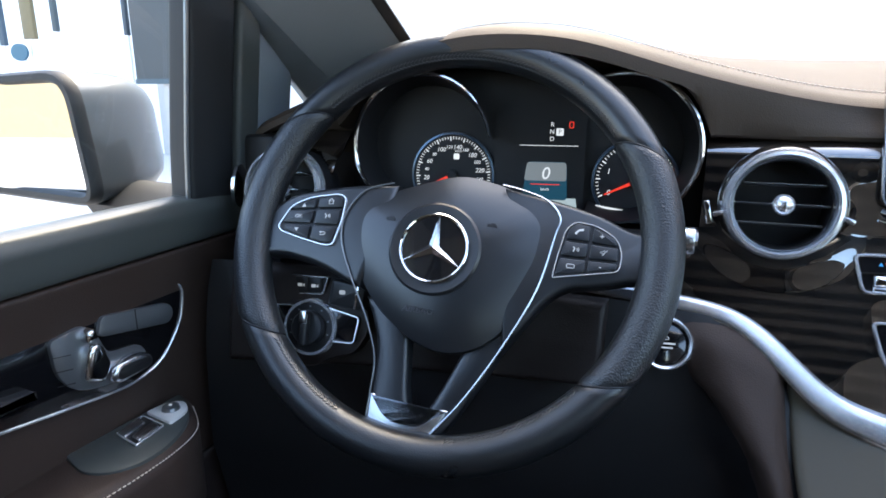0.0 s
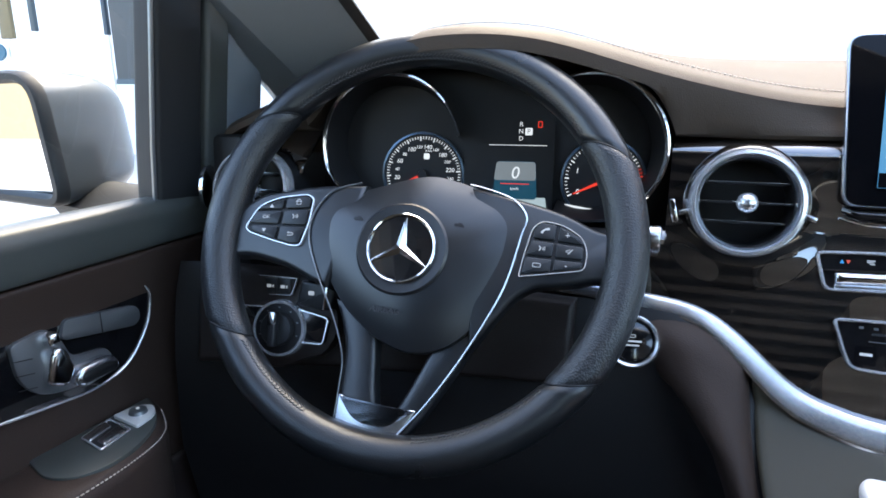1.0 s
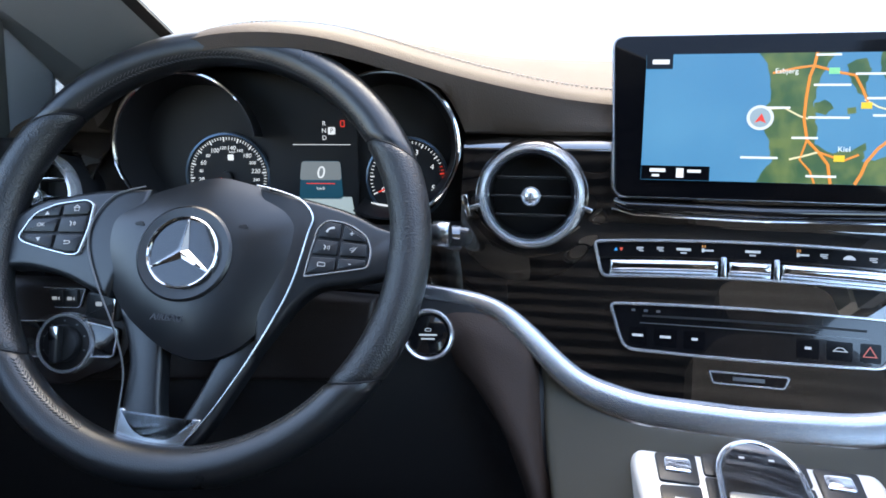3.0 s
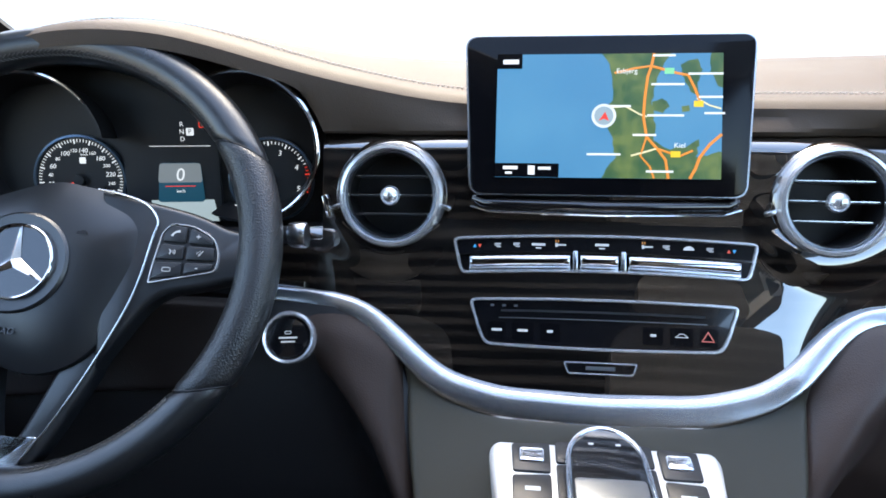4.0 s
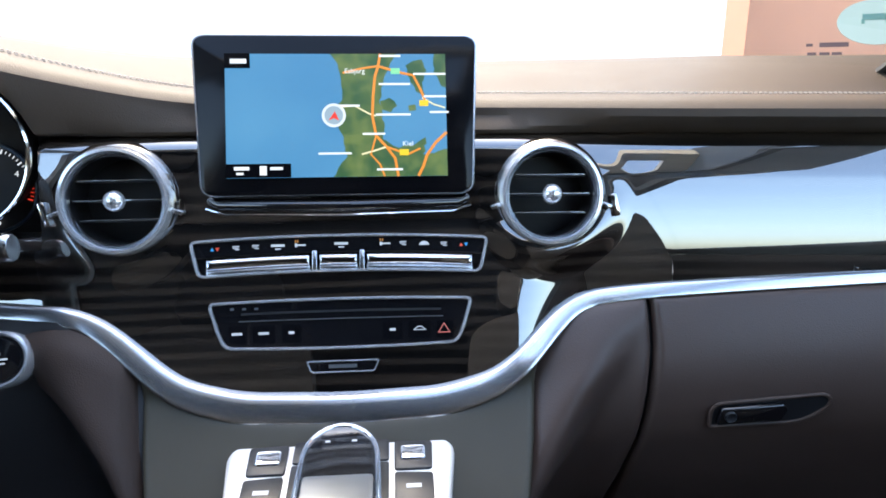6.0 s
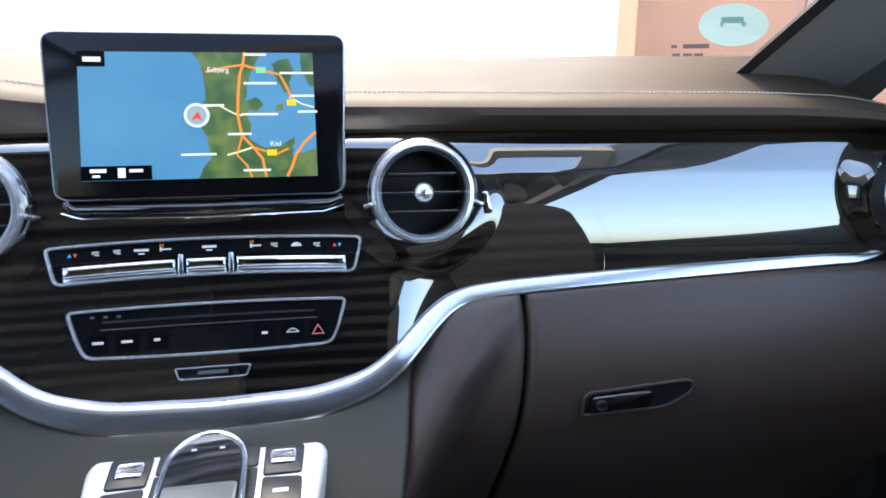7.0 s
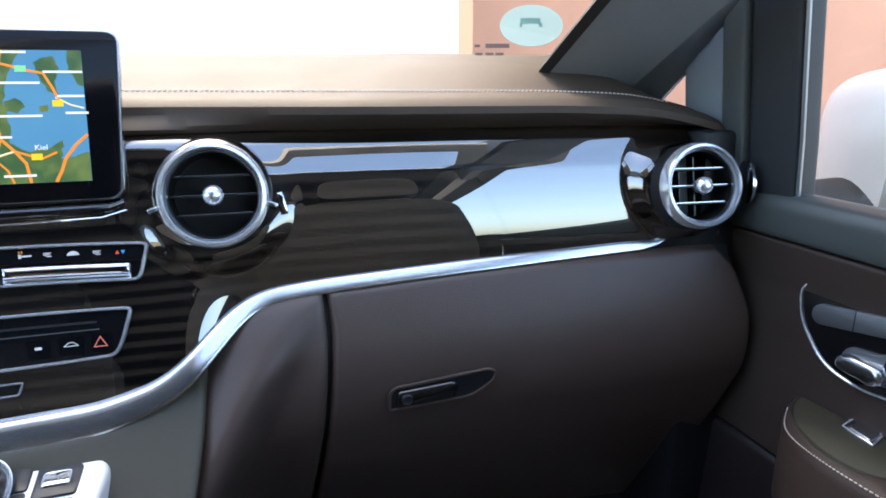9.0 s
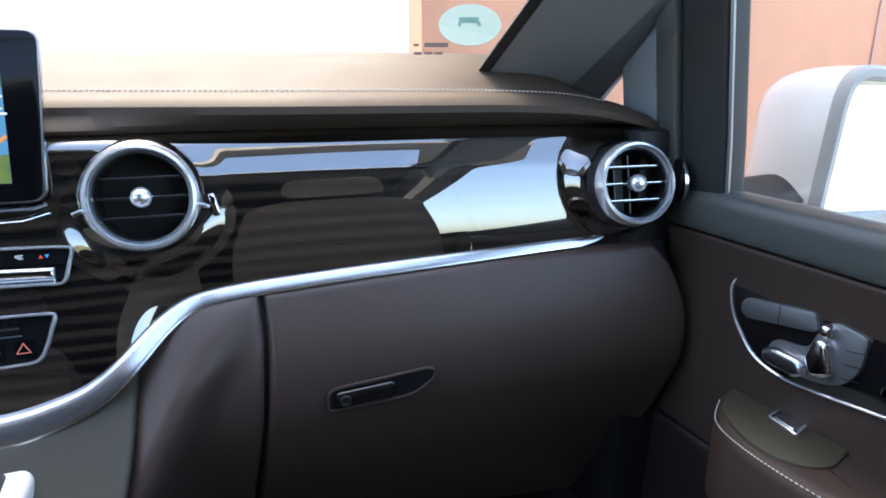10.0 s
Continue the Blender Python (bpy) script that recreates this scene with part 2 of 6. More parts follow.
def text(body, size, depth=0.0002, align="CENTER", shear=0.0):
    """Raised lettering in its own XY plane."""
    cu = bpy.data.curves.new("lettering", "FONT")
    cu.body, cu.size, cu.extrude, cu.align_x, cu.align_y, cu.resolution_u, cu.shear = body, size, depth, align, "CENTER", 3, shear
    ob = bpy.data.objects.new("lettering", cu)
    me = bpy.data.meshes.new_from_object(ob)
    bm = bmesh.new()
    bm.from_mesh(me)
    bpy.data.objects.remove(ob)
    bpy.data.meshes.remove(me)
    bpy.data.curves.remove(cu)
    return bm


def stitches(name, line, length, gap, r, material, parent, label):
    """A seam of single short stitches along a function of 0..1, as one row of thread."""
    total = sum((Vector(line(k / 100)) - Vector(line((k + 1) / 100))).length for k in range(100))
    n = int(total / (length + gap))
    out = bmesh.new()
    verts, faces = [], []
    for k in range(n):
        a, b = Vector(line(k / n)), Vector(line((k + length / (length + gap)) / n))
        d = (b - a).normalized()
        s = d.cross(Vector((0, 0, 1))).normalized()
        q = s.cross(d)
        base = len(verts)
        for p, w in ((a, 0.5), (a.lerp(b, 0.25), 1.0), (a.lerp(b, 0.75), 1.0), (b, 0.5)):
            for c in range(5):
                an = 2 * math.pi * c / 5
                verts.append(p + (s * math.cos(an) + q * math.sin(an)) * r * w)
        for i in range(3):
            for c in range(5):
                faces.append((base + i * 5 + c, base + i * 5 + (c + 1) % 5, base + i * 5 + 5 + (c + 1) % 5, base + i * 5 + 5 + c))
    vs = [out.verts.new(v) for v in verts]
    for f in faces:
        out.faces.new([vs[i] for i in f])
    ob = part(name, out, material, parent, label)
    return tagged(ob, kind="stuff")


# ---- the dashboard's forms ----
def ease(t):
    t = min(1.0, max(0.0, t))
    return t * t * (3 - 2 * t)


def roll_back(d):
    """The veneer leans back a little more just under the leather."""
    return 0.0 if d < 0 else 0.17 * (d * d / 0.012 if d < 0.006 else d - 0.003)


def face_y(x, z):
    """The lacquered veneer face of the dashboard: the centre stack stands out low down, the sides stand steeper."""
    u = abs(x - CX)
    e = ease((u - 0.152) / 0.082) if x > CX else ease((u - 0.20) / 0.20)
    middle = 0.610 + (z - 0.9) * 0.36 - 0.20 * max(0.0, z - 0.880)
    side = 0.606 + (z - 0.9) * 0.24 + (z - 0.9) ** 2 + roll_back(z - 0.916)
    return middle + (side - middle) * e - 0.125 * u * u




trim_z = smooth_table((-0.1, 0.0, 0.085, 0.135, 0.16, 0.183, 0.206, 0.23, 0.28, 0.36, 0.5, 0.66), (0.741, 0.737, 0.740, 0.752, 0.771, 0.791, 0.807, 0.815, 0.820, 0.825, 0.833, 0.842))
lip_z = smooth_table((-0.47, -0.43, -0.40, -0.37, -0.30, -0.25, -0.20, -0.165, -0.128, -0.102, -0.052, -0.004, 0.042, 0.087, 0.13, 0.2, 0.8, 0.9, 0.94, 1.0),
                     (0.950, 0.962, 0.976, 0.987, 1.020, 1.040, 1.049, 1.049, 1.047, 1.043, 1.028, 1.013, 1.002, 0.992, 0.986, 0.982, 0.980, 0.976, 0.965, 0.955))
WOOD_TOP = 0.955


def on_face(x, z, off=0.0, fn=face_y):
    """A pose on a dashboard surface: X across, Y up the surface, Z out of it."""
    e = 0.004
    tx = Vector((2 * e, fn(x + e, z) - fn(x - e, z), 0)).normalized()
    tz = Vector((0, fn(x, z + e) - fn(x, z - e), 2 * e)).normalized()
    nn = tx.cross(tz).normalized()
    tz = nn.cross(tx)
    m = Matrix((tx, tz, nn)).transposed().to_4x4()
    return Matrix.Translation(Vector((x, fn(x, z), z)) + nn * off) @ m


def screen_base(x):
    """Where the windscreen meets the dashboard."""
    u = abs(x - CX)
    return 0.95 - 0.90 * u * u


def lip_y(x):
    u = abs(x - CX)
    hump = max(0.0, lip_z(x) - 0.982) / 0.067
    k = min(1.0, max(0.0, (0.36 - u) / 0.25))
    return 0.603 - 0.110 * u * u - 0.026 * hump + 0.030 * k * k * (3 - 2 * k)


low_bulge = smooth_table((0.0, 0.015, 0.04, 0.065, 0.09, 0.115, 0.14, 0.2, 0.3, 0.45), (0.0, 0.009, 0.0205, 0.029, 0.0335, 0.0345, 0.031, 0.007, -0.045, -0.13))


def low_y(x, z):
    """The leather-covered lower face, in front of the knees."""
    u = abs(x - CX)
    d = trim_z(min(u, 0.66)) - z
    if x > CX:
        bulge = low_bulge(min(0.45, max(0.0, d)))
    else:
        bulge = interp(d, (0.0, 0.02, 0.05, 0.10, 0.2, 0.3, 0.45), (0.02, 0.030, 0.038, 0.046, 0.05, 0.03, -0.05))
    # the tongue of the console stands out, the more the lower
    ridge = interp(z, (0.45, 0.632, 0.675, 0.728, 0.774, 0.82), (0.12, 0.165, 0.186, 0.214, 0.247, 0.29))
    k = min(1.0, max(0.0, (ridge + 0.035 - u) / 0.06))
    bulge += interp(d, (0.0, 0.05, 0.1, 0.2, 0.4), (0.0, 0.016, 0.042, 0.110, 0.24)) * k * k * (3 - 2 * k)
    return 0.600 - (0.135 if x > CX else 0.215) * u * u - 0.008 - bulge


# ---- the van's shell ----
HALF = 0.725          # half width between the door skins at the sill
SILL, ROOF, REAR = 0.895, 1.62, -2.5
CREAM_END = -0.55     # where the cream headliner ends; the unseen rear is coloured dark for dimness


def lean(z):
    """How far the side glass leans in at height z."""
    return 0.10 * max(0.0, z - SILL)


floor = tagged(part("floor", box(CX - 0.95, CX + 0.95, REAR, 1.2, 0.02, 0.10), CARPET, smooth=False), "black carpeted floor of the van", "floor", kind="structure")
ROOF_GLASS = (CX - 0.02, CX + 0.58, -0.50, -0.07)     # added unseen glass, lets sky light in and puts a bright band on the veneer


def headliner():
    """The curved headliner with a rectangular opening for the added roof glass."""
    x0, x1, y0, y1 = ROOF_GLASS
    xs = sorted({CX - 0.80 + 0.08 * k for k in range(21)} | {x0, x1})
    ys = sorted({CREAM_END, y0, y1, -0.02})
    bm = bmesh.new()
    g = [[bm.verts.new((x, y, ROOF - 0.1 * ((x - CX) / 0.8) ** 4)) for y in ys] for x in xs]
    for i in range(len(xs) - 1):
        for j in range(len(ys) - 1):
            if not (x0 <= xs[i] < x1 and y0 <= ys[j] < y1):
                bm.faces.new((g[i][j], g[i + 1][j], g[i + 1][j + 1], g[i][j + 1]))
    return thick(bm, 0.03)


ceiling = tagged(part("ceiling", headliner(), HEADLINER), "cream cloth headliner of the van", "ceiling", kind="structure")
roof_glass = tagged(part("roof_window", surf(lambda a, b: (ROOF_GLASS[0] + (ROOF_GLASS[1] - ROOF_GLASS[0]) * a, ROOF_GLASS[2] + (ROOF_GLASS[3] - ROOF_GLASS[2]) * b, ROOF + 0.02), 1, 1), GLASS), "clear glass panel in the van's roof", "roof window", kind="structure")
roof_glass.visible_shadow = False
tagged(part("ceiling_rear", thick(surf(lambda a, b: (CX - 0.80 + 1.6 * a, REAR + (CREAM_END - REAR) * b, ROOF - 0.1 * (2 * a - 1) ** 4), 24, 12), 0.03), LINING), "dark lining of the rear roof", "ceiling", kind="structure")


def back_edge(s):
    """Where each front door ends towards the rear: unseen, set unequal to shape the veneer's reflections."""
    return -0.87 if s > 0 else -0.35


def side_wall(s, name):
    """The van's unseen side behind the front door: closed on the driver's side to block light, glazed on the other to
    be mirrored.
    """
    w = thing(name, "dark lined side of the van behind the front door", "wall", (CX + s * HALF, -1, 0.1), kind="structure")
    X = lambda z, o=0.0: CX + s * (HALF + o - lean(z))

    def slab(y0, y1, z0, z1):
        return thick(surf(lambda a, b: (X(z0 + (z1 - z0) * b), y0 + (y1 - y0) * a, z0 + (z1 - z0) * b), 2, 6), 0.04)
    if s < 0:
        part("lining_panel", slab(REAR, back_edge(s), 0.1, ROOF), LINING, w)
        return w
    part("lower_panel", slab(REAR, back_edge(s), 0.1, 0.90), LINING, w)
    part("roof_rail", slab(REAR, back_edge(s), 1.42, ROOF), HEADLINER, w, "cream roof rail")
    part("window_post", slab(REAR, REAR + 0.05, 0.90, 1.42), LINING, w)
    p = part("pane", surf(lambda a, b: (X(0.90 + 0.52 * b, 0.02), REAR + 0.05 + (back_edge(s) - 0.05 - REAR) * a, 0.90 + 0.52 * b), 1, 1), GLASS, w)
    p.visible_shadow = False
    return w


side_wall(-1, "wall_left")
side_wall(1, "wall_right")
tagged(part("wall_rear", box(CX - 0.8, CX + 0.8, REAR - 0.04, REAR, 0.1, ROOF), LINING), "dark wall that closes the cabin behind the seats", "wall", kind="structure")

firewall = tagged(part("wall_front", thick(surf(lambda a, b: (CX - 0.80 + 1.6 * a, 0.72 + 0.22 * (1 - (2 * a - 1) ** 2) * b, 0.1 + 0.86 * b), 24, 8), 0.02), BLACK), "black bulkhead behind the dashboard", "wall", kind="structure")

windscreen = tagged(part("windscreen", surf(lambda a, b: (CX + (-0.62 + 1.24 * a) * (1 - 0.10 * b), screen_base(CX - 0.62 + 1.24 * a) + 0.045 - 1.02 * b + 0.25 * b * (2 * a - 1) ** 2, 1.00 + 0.61 * b), 32, 16), GLASS), "clear curved windscreen above the dashboard", "windscreen", kind="structure")
windscreen.visible_shadow = False


def a_pillar(s):
    """The raked windscreen pillar, its trim in two tones, from the dashboard's end to the roof."""
    side = "left" if s < 0 else "right"
    t = thing("windscreen_pillar", "dark grey trimmed windscreen pillar at the dashboard's end", "pillar", (CX + s * 0.62, 0.62, 1.0), group="windscreen pillars", kind="structure")
    way = Vector((s * 0.02, -1.75, 1.0))

    def sweep(sec, n=10, way=way):
        def fn(a, b):
            k = b * len(sec)
            i, f = int(k) % len(sec), k - int(k)
            p = Vector(sec[i]).lerp(Vector(sec[(i + 1) % len(sec)]), f)
            return Vector((CX + s * p.x, p.y, 0.94)) + way * (0.66 * a)
        return surf(fn, n, len(sec), closed_v=True)
    part("front_trim", sweep([(0.554, 0.793), (0.575, 0.780), (0.635, 0.748), (0.652, 0.740), (0.66, 0.77), (0.57, 0.83)]), PILLAR, t, "dark blue-grey pillar trim")
    part("rear_trim", sweep([(0.648, 0.742), (0.690, 0.712), (0.704, 0.708), (0.735, 0.74), (0.66, 0.79)], way=Vector((0, -1.25, 1.0))), PILLAR, t, "dark grey pillar trim")
    part("seal", sweep([(0.546, 0.800), (0.556, 0.790), (0.564, 0.803), (0.550, 0.813)]), RUBBER, t, "black rubber windscreen seal")
    return t


def quarter_post(s):
    """The upright post between the small front quarter window and the door's window."""
    t = thing("window_post", "dark grey post between quarter window and door window", "pillar", (CX + s * 0.70, 0.50, 0.9), group="window posts", kind="structure")

    def column(sec):
        def fn(a, b):
            p = sec[int(round(b * len(sec))) % len(sec)]
            z = 0.86 + 0.68 * a
            return (CX + s * (p[0] - lean(z)), p[1] + 0.02 * a, z)
        return surf(fn, 8, len(sec), closed_v=True)
    part("post_trim", column(rpoly([(0.713, 0.612), (0.716, 0.556), (0.750, 0.556), (0.750, 0.632), (0.735, 0.636)], 0.006)), PILLAR, t, "dark blue-grey post trim")
    part("rib", column(rpoly([(0.711, 0.555), (0.713, 0.523), (0.75, 0.523), (0.75, 0.555)], 0.006)), GREY_DOOR, t, "grey rounded post rib")
    part("door_seal", column(rpoly([(0.717, 0.522), (0.721, 0.464), (0.75, 0.464), (0.75, 0.522)], 0.006)), RUBBER, t, "black rubber door seal")
    part("bright_edge", column(rpoly([(0.722, 0.4635), (0.723, 0.4605), (0.726, 0.4605), (0.726, 0.4635)], 0.0008)), CLEARGREY, t, "thin bright window edge")
    return t


def door(s):
    """A front door from inside: dark sill, brown insert, black switch plate with a bright edge, armrest."""
    X = lambda o: CX + s * (HALF + o)
    d = thing("front_door", "brown leather front door with black switch plate, closed", "door", (X(0), 0.1, 0.3), group="front doors", kind="structure")
    # the sill pad: (u offset, z) across, along y
    sec = [(0.03, 0.893), (0.004, 0.897), (-0.008, 0.893), (-0.013, 0.882), (-0.012, 0.862), (-0.010, 0.851), (0.03, 0.851)]

    def sweep(sec, y0, y1, n=20, wob=None):
        def fn(a, b):
            p = sec[int(round(b * len(sec))) % len(sec)]
            y = y0 + (y1 - y0) * a
            return (X(p[0]), y, p[1] + (wob(y) if wob else 0))
        bm = surf(fn, n, len(sec), closed_v=True)
        bm.faces.new([v for v in bm.verts if abs(v.co.y - y0) < 1e-6])
        bm.faces.new([v for v in bm.verts if abs(v.co.y - y1) < 1e-6])
        return bm
    part("sill", sweep(rpoly(sec, 0.004, 3), back_edge(s), 0.535), GREY_DOOR, d, "dark grey soft sill under the window")
    part("upper_insert", sweep(rpoly([(0.03, 0.849), (-0.008, 0.849), (-0.006, 0.838), (0.000, 0.80), (0.002, 0.70), (0.0, 0.62), (0.03, 0.62)], 0.004, 3), back_edge(s), 0.535), LEATHER_SHADED, d, "brown leather door insert")
    part("lower_panel", sweep(rpoly([(0.03, 0.618), (0.0, 0.618), (-0.004, 0.55), (-0.015, 0.40), (-0.02, 0.12), (0.03, 0.12)], 0.01, 3), back_edge(s), 0.56), LEATHER_DARK, d, "dark brown lower door panel")
    part("outer_skin", box(min(X(0.031), X(0.06)), max(X(0.031), X(0.06)), back_edge(s), 0.62, 0.1, 0.88), PAINT, d)
    part("window_frame", thick(surf(lambda a, b: (X(0.0 - lean(1.40 + 0.2 * b)), back_edge(s) + (0.52 - back_edge(s)) * a, 1.40 + 0.2 * b), 4, 4), 0.03), PILLAR, d, "dark upper door frame")
    # post left out on the passenger's side to keep the mirrored window whole
    if s < 0:
        part("rear_post", thick(surf(lambda a, b: (X(0.0 - lean(0.89 + 0.51 * b)), back_edge(s) + 0.07 * a, 0.89 + 0.51 * b), 2, 4), 0.03), PILLAR, d)
    g = part("pane", surf(lambda a, b: (X(0.012 - lean(0.88 + 0.53 * b)), back_edge(s) + (0.48 - back_edge(s)) * a, 0.88 + 0.53 * b), 1, 4), GLASS, d)
    g.visible_shadow = False
    q = part("quarter_pane", surf(lambda a, b: (X(0.008 - lean(0.92 + 0.5 * b)), 0.61 + 0.2 * a, 0.92 + 0.5 * b), 1, 4), GLASS, d)
    q.visible_shadow = False
    return d, X


for s in (-1, 1):
    a_pillar(s)
    quarter_post(s)
door_left, XL = door(-1)
door_right, XR = door(1)


def front_seat(x):
    """A front seat, unseen, coloured near black so the veneer mirrors it dark: cushion, reclined backrest with round
    shoulders, headrest on two rods.
    """
    t = thing("front_seat", "black cloth front seat facing the dashboard", "seat", (x, -0.35, 0.10), group="front seats")
    part("pedestal", box(x - 0.20, x + 0.20, -0.48, -0.08, 0.10, 0.36, 0.02), BLACK, t)
    part("cushion", plate(rpoly([(-0.25, -0.26), (0.25, -0.26), (0.24, 0.26), (-0.24, 0.26)], 0.07), 0.12, 0.045, 4), LINING, t, m=pose(x, -0.28, 0.36, 4))
    rest = pose(x, -0.42, 0.46, 104)
    part("backrest", plate(rpoly([(-0.21, 0.0), (0.21, 0.0), (0.22, 0.40), (0.19, 0.66), (0.12, 0.71), (-0.12, 0.71), (-0.19, 0.66), (-0.22, 0.40)], [0.05, 0.05, 0.15, 0.12, 0.08, 0.08, 0.12, 0.15]), 0.05, 0.04, 4, back=0.08), LINING, t, m=rest)
    for e in (-0.06, 0.06):
        part("headrest_rod", tube([(e, 0.66, -0.02), (e, 0.80, -0.02)], 0.006), CHROME, t, m=rest)
    part("headrest", plate(rpoly([(-0.12, 0.75), (0.12, 0.75), (0.11, 0.90), (-0.11, 0.90)], 0.05), 0.03, 0.03, 4, back=0.05), LINING, t, m=rest)


front_seat(CX - 0.36)
front_seat(CX + 0.375)


# ---- the dashboard ----
dashboard = thing("dashboard", "brown leather dashboard with glossy dark wood veneer", "dashboard", (CX, 0.6, 0.8))
X0, X1 = -0.442, 0.972


def top_profile(x):
    """(y, z) from the windscreen forwards over the roll of leather and back under it."""
    u = abs(x - CX)
    zl, yl, yb = lip_z(x), lip_y(x), screen_base(x)
    hump = max(0.0, zl - 0.982)
    zb = 1.036 + 0.18 * hump - 0.04 * max(0.0, u - 0.45)
    zb -= 0.055 * ease((u - 0.58) / 0.11)
    pts = []
    for k in range(13):
        a = k / 12
        y = yb + 0.06 + (yl + 0.055 - yb - 0.06) * a
        z = zb + (zl + 0.0095 - zb) * (a ** 1.0) + 0.004 * math.sin(math.pi * a)
        pts.append((y, z))
    pts += [(yl + 0.050, zl + 0.0105), (yl + 0.046, zl + 0.0090), (yl + 0.042, zl + 0.0102), (yl + 0.030, zl + 0.0085), (yl + 0.018, zl + 0.0065), (yl + 0.008, zl + 0.0035), (yl + 0.0015, zl - 0.002), (yl + 0.001, zl - 0.009)]
    yw = face_y(x, WOOD_TOP) + 0.002
    plain = [(yl * 0.4 + yw * 0.6, (zl + WOOD_TOP - 0.010) / 2), (yw + 0.004, WOOD_TOP + 0.005), (yw + 0.009, WOOD_TOP + 0.001), (yw + 0.03, WOOD_TOP + 0.002), (yw + 0.03, 0.93)]
    if not -0.345 < x < 0.08:
        return pts + plain
    # the hood over the two gauge tubes, open towards the driver
    under = WOOD_TOP + 0.003 + min(1, (x + 0.345) / 0.04) * max(0.0, zl - 0.0175 - WOOD_TOP)
    if x > -0.061:
        under = min(under, max(WOOD_TOP + 0.003, 0.946 + math.sqrt(max(0.0, 0.0725 ** 2 - (x + 0.061) ** 2))))
    hood = [(yl + 0.001, (zl - 0.014 + under) / 2), (yl + 0.004, under + 0.002), (yl + 0.010, under), (0.70, under), (0.70, 0.93)]
    w = min(1.0, max(0.0, (x + 0.01) / 0.09))
    w = w * w * (3 - 2 * w)
    pts += [(h[0] + (p[0] - h[0]) * w, h[1] + (p[1] - h[1]) * w) for h, p in zip(hood, plain)]
    return pts


NTOP = 240
cols = []
bm = bmesh.new()
for i in range(NTOP + 1):
    x = X0 + (X1 - X0) * i / NTOP
    end = min(1.0, min(x - X0, X1 - x) / 0.03)
    drop = 0.022 * (1 - math.sqrt(max(0.0, 1 - (1 - end) ** 2)))
    cols.append([bm.verts.new((x, y, z - drop * (1 if z > 0.97 else 0.3))) for y, z in top_profile(x)])
for i in range(NTOP):
    for j in range(len(cols[0]) - 1):
        bm.faces.new((cols[i][j], cols[i + 1][j], cols[i + 1][j + 1], cols[i][j + 1]))
bm.faces.new(cols[0])
bm.faces.new(cols[-1][::-1])
part("top_pad", bm, LEATHER, dashboard, "brown leather dashboard top with rolled edge")


def seam_line(off, dz):
    def fn(a):
        x = X0 + 0.035 + (X1 - X0 - 0.075) * a
        return (x, lip_y(x) + off, lip_z(x) + dz)
    return fn


stitches("stitching", seam_line(0.0500, 0.0117), 0.0032, 0.0016, 0.0006, THREAD, dashboard, "pale double stitching")
stitches("stitching", seam_line(0.0415, 0.0112), 0.0032, 0.0016, 0.0006, THREAD, dashboard, "pale double stitching")

# the vents' places (x, z) on the veneer
VENTS = [(CX - 0.648, 0.899), (CX - 0.191, 0.902), (CX + 0.191, 0.902), (CX + 0.654, 0.899)]


def pod(x, z):
    """How far the veneer swells forward round the air vents."""
    out = 0.0
    for k, (vx, vz) in enumerate(VENTS):
        r = math.hypot(x - vx, z - vz)
        if k in (0, 3):
            out += 0.018 * (1 - ease((r - 0.041) / 0.024))
        else:
            low = 0.15 + 0.85 * ease((vz + 0.01 - z) / 0.06)
            out += (0.004 if k == 1 else 0.009) * low * (1 - ease((r - 0.048) / 0.030))
    return out * (1 - 0.8 * ease((z - 0.925) / 0.03))


def veneer(name, x0, x1, zt, zb, nx, nz):
    def fn(a, b):
        x = x0 + (x1 - x0) * a
        lo = zb(x)
        z = lo + (zt - lo) * b
        y = face_y(x, z) - pod(x, z) + 0.010 * max(0.0, (z - (zt - 0.012)) / 0.012) ** 2
        return (x, y, z)
    bm = surf(fn, nx, nz)
    gone = [f for f in bm.faces if any((f.calc_center_median().x - vx) ** 2 + (f.calc_center_median().z - vz) ** 2 < 0.0415 ** 2 for vx, vz in VENTS)]
    bmesh.ops.delete(bm, geom=gone, context="FACES")
    thick(bm, 0.004)
    return part(name, bm, WOOD, dashboard, "glossy dark striped wood veneer")


low_edge = lambda x: trim_z(min(abs(x - CX), 0.66))
veneer("veneer_panel", 0.010, 0.965, WOOD_TOP, low_edge, 360, 84)
veneer("veneer_panel", -0.435, -0.343, WOOD_TOP, low_edge, 36, 48)
veneer("veneer_panel", -0.343, 0.010, 0.876, low_edge, 60, 10)


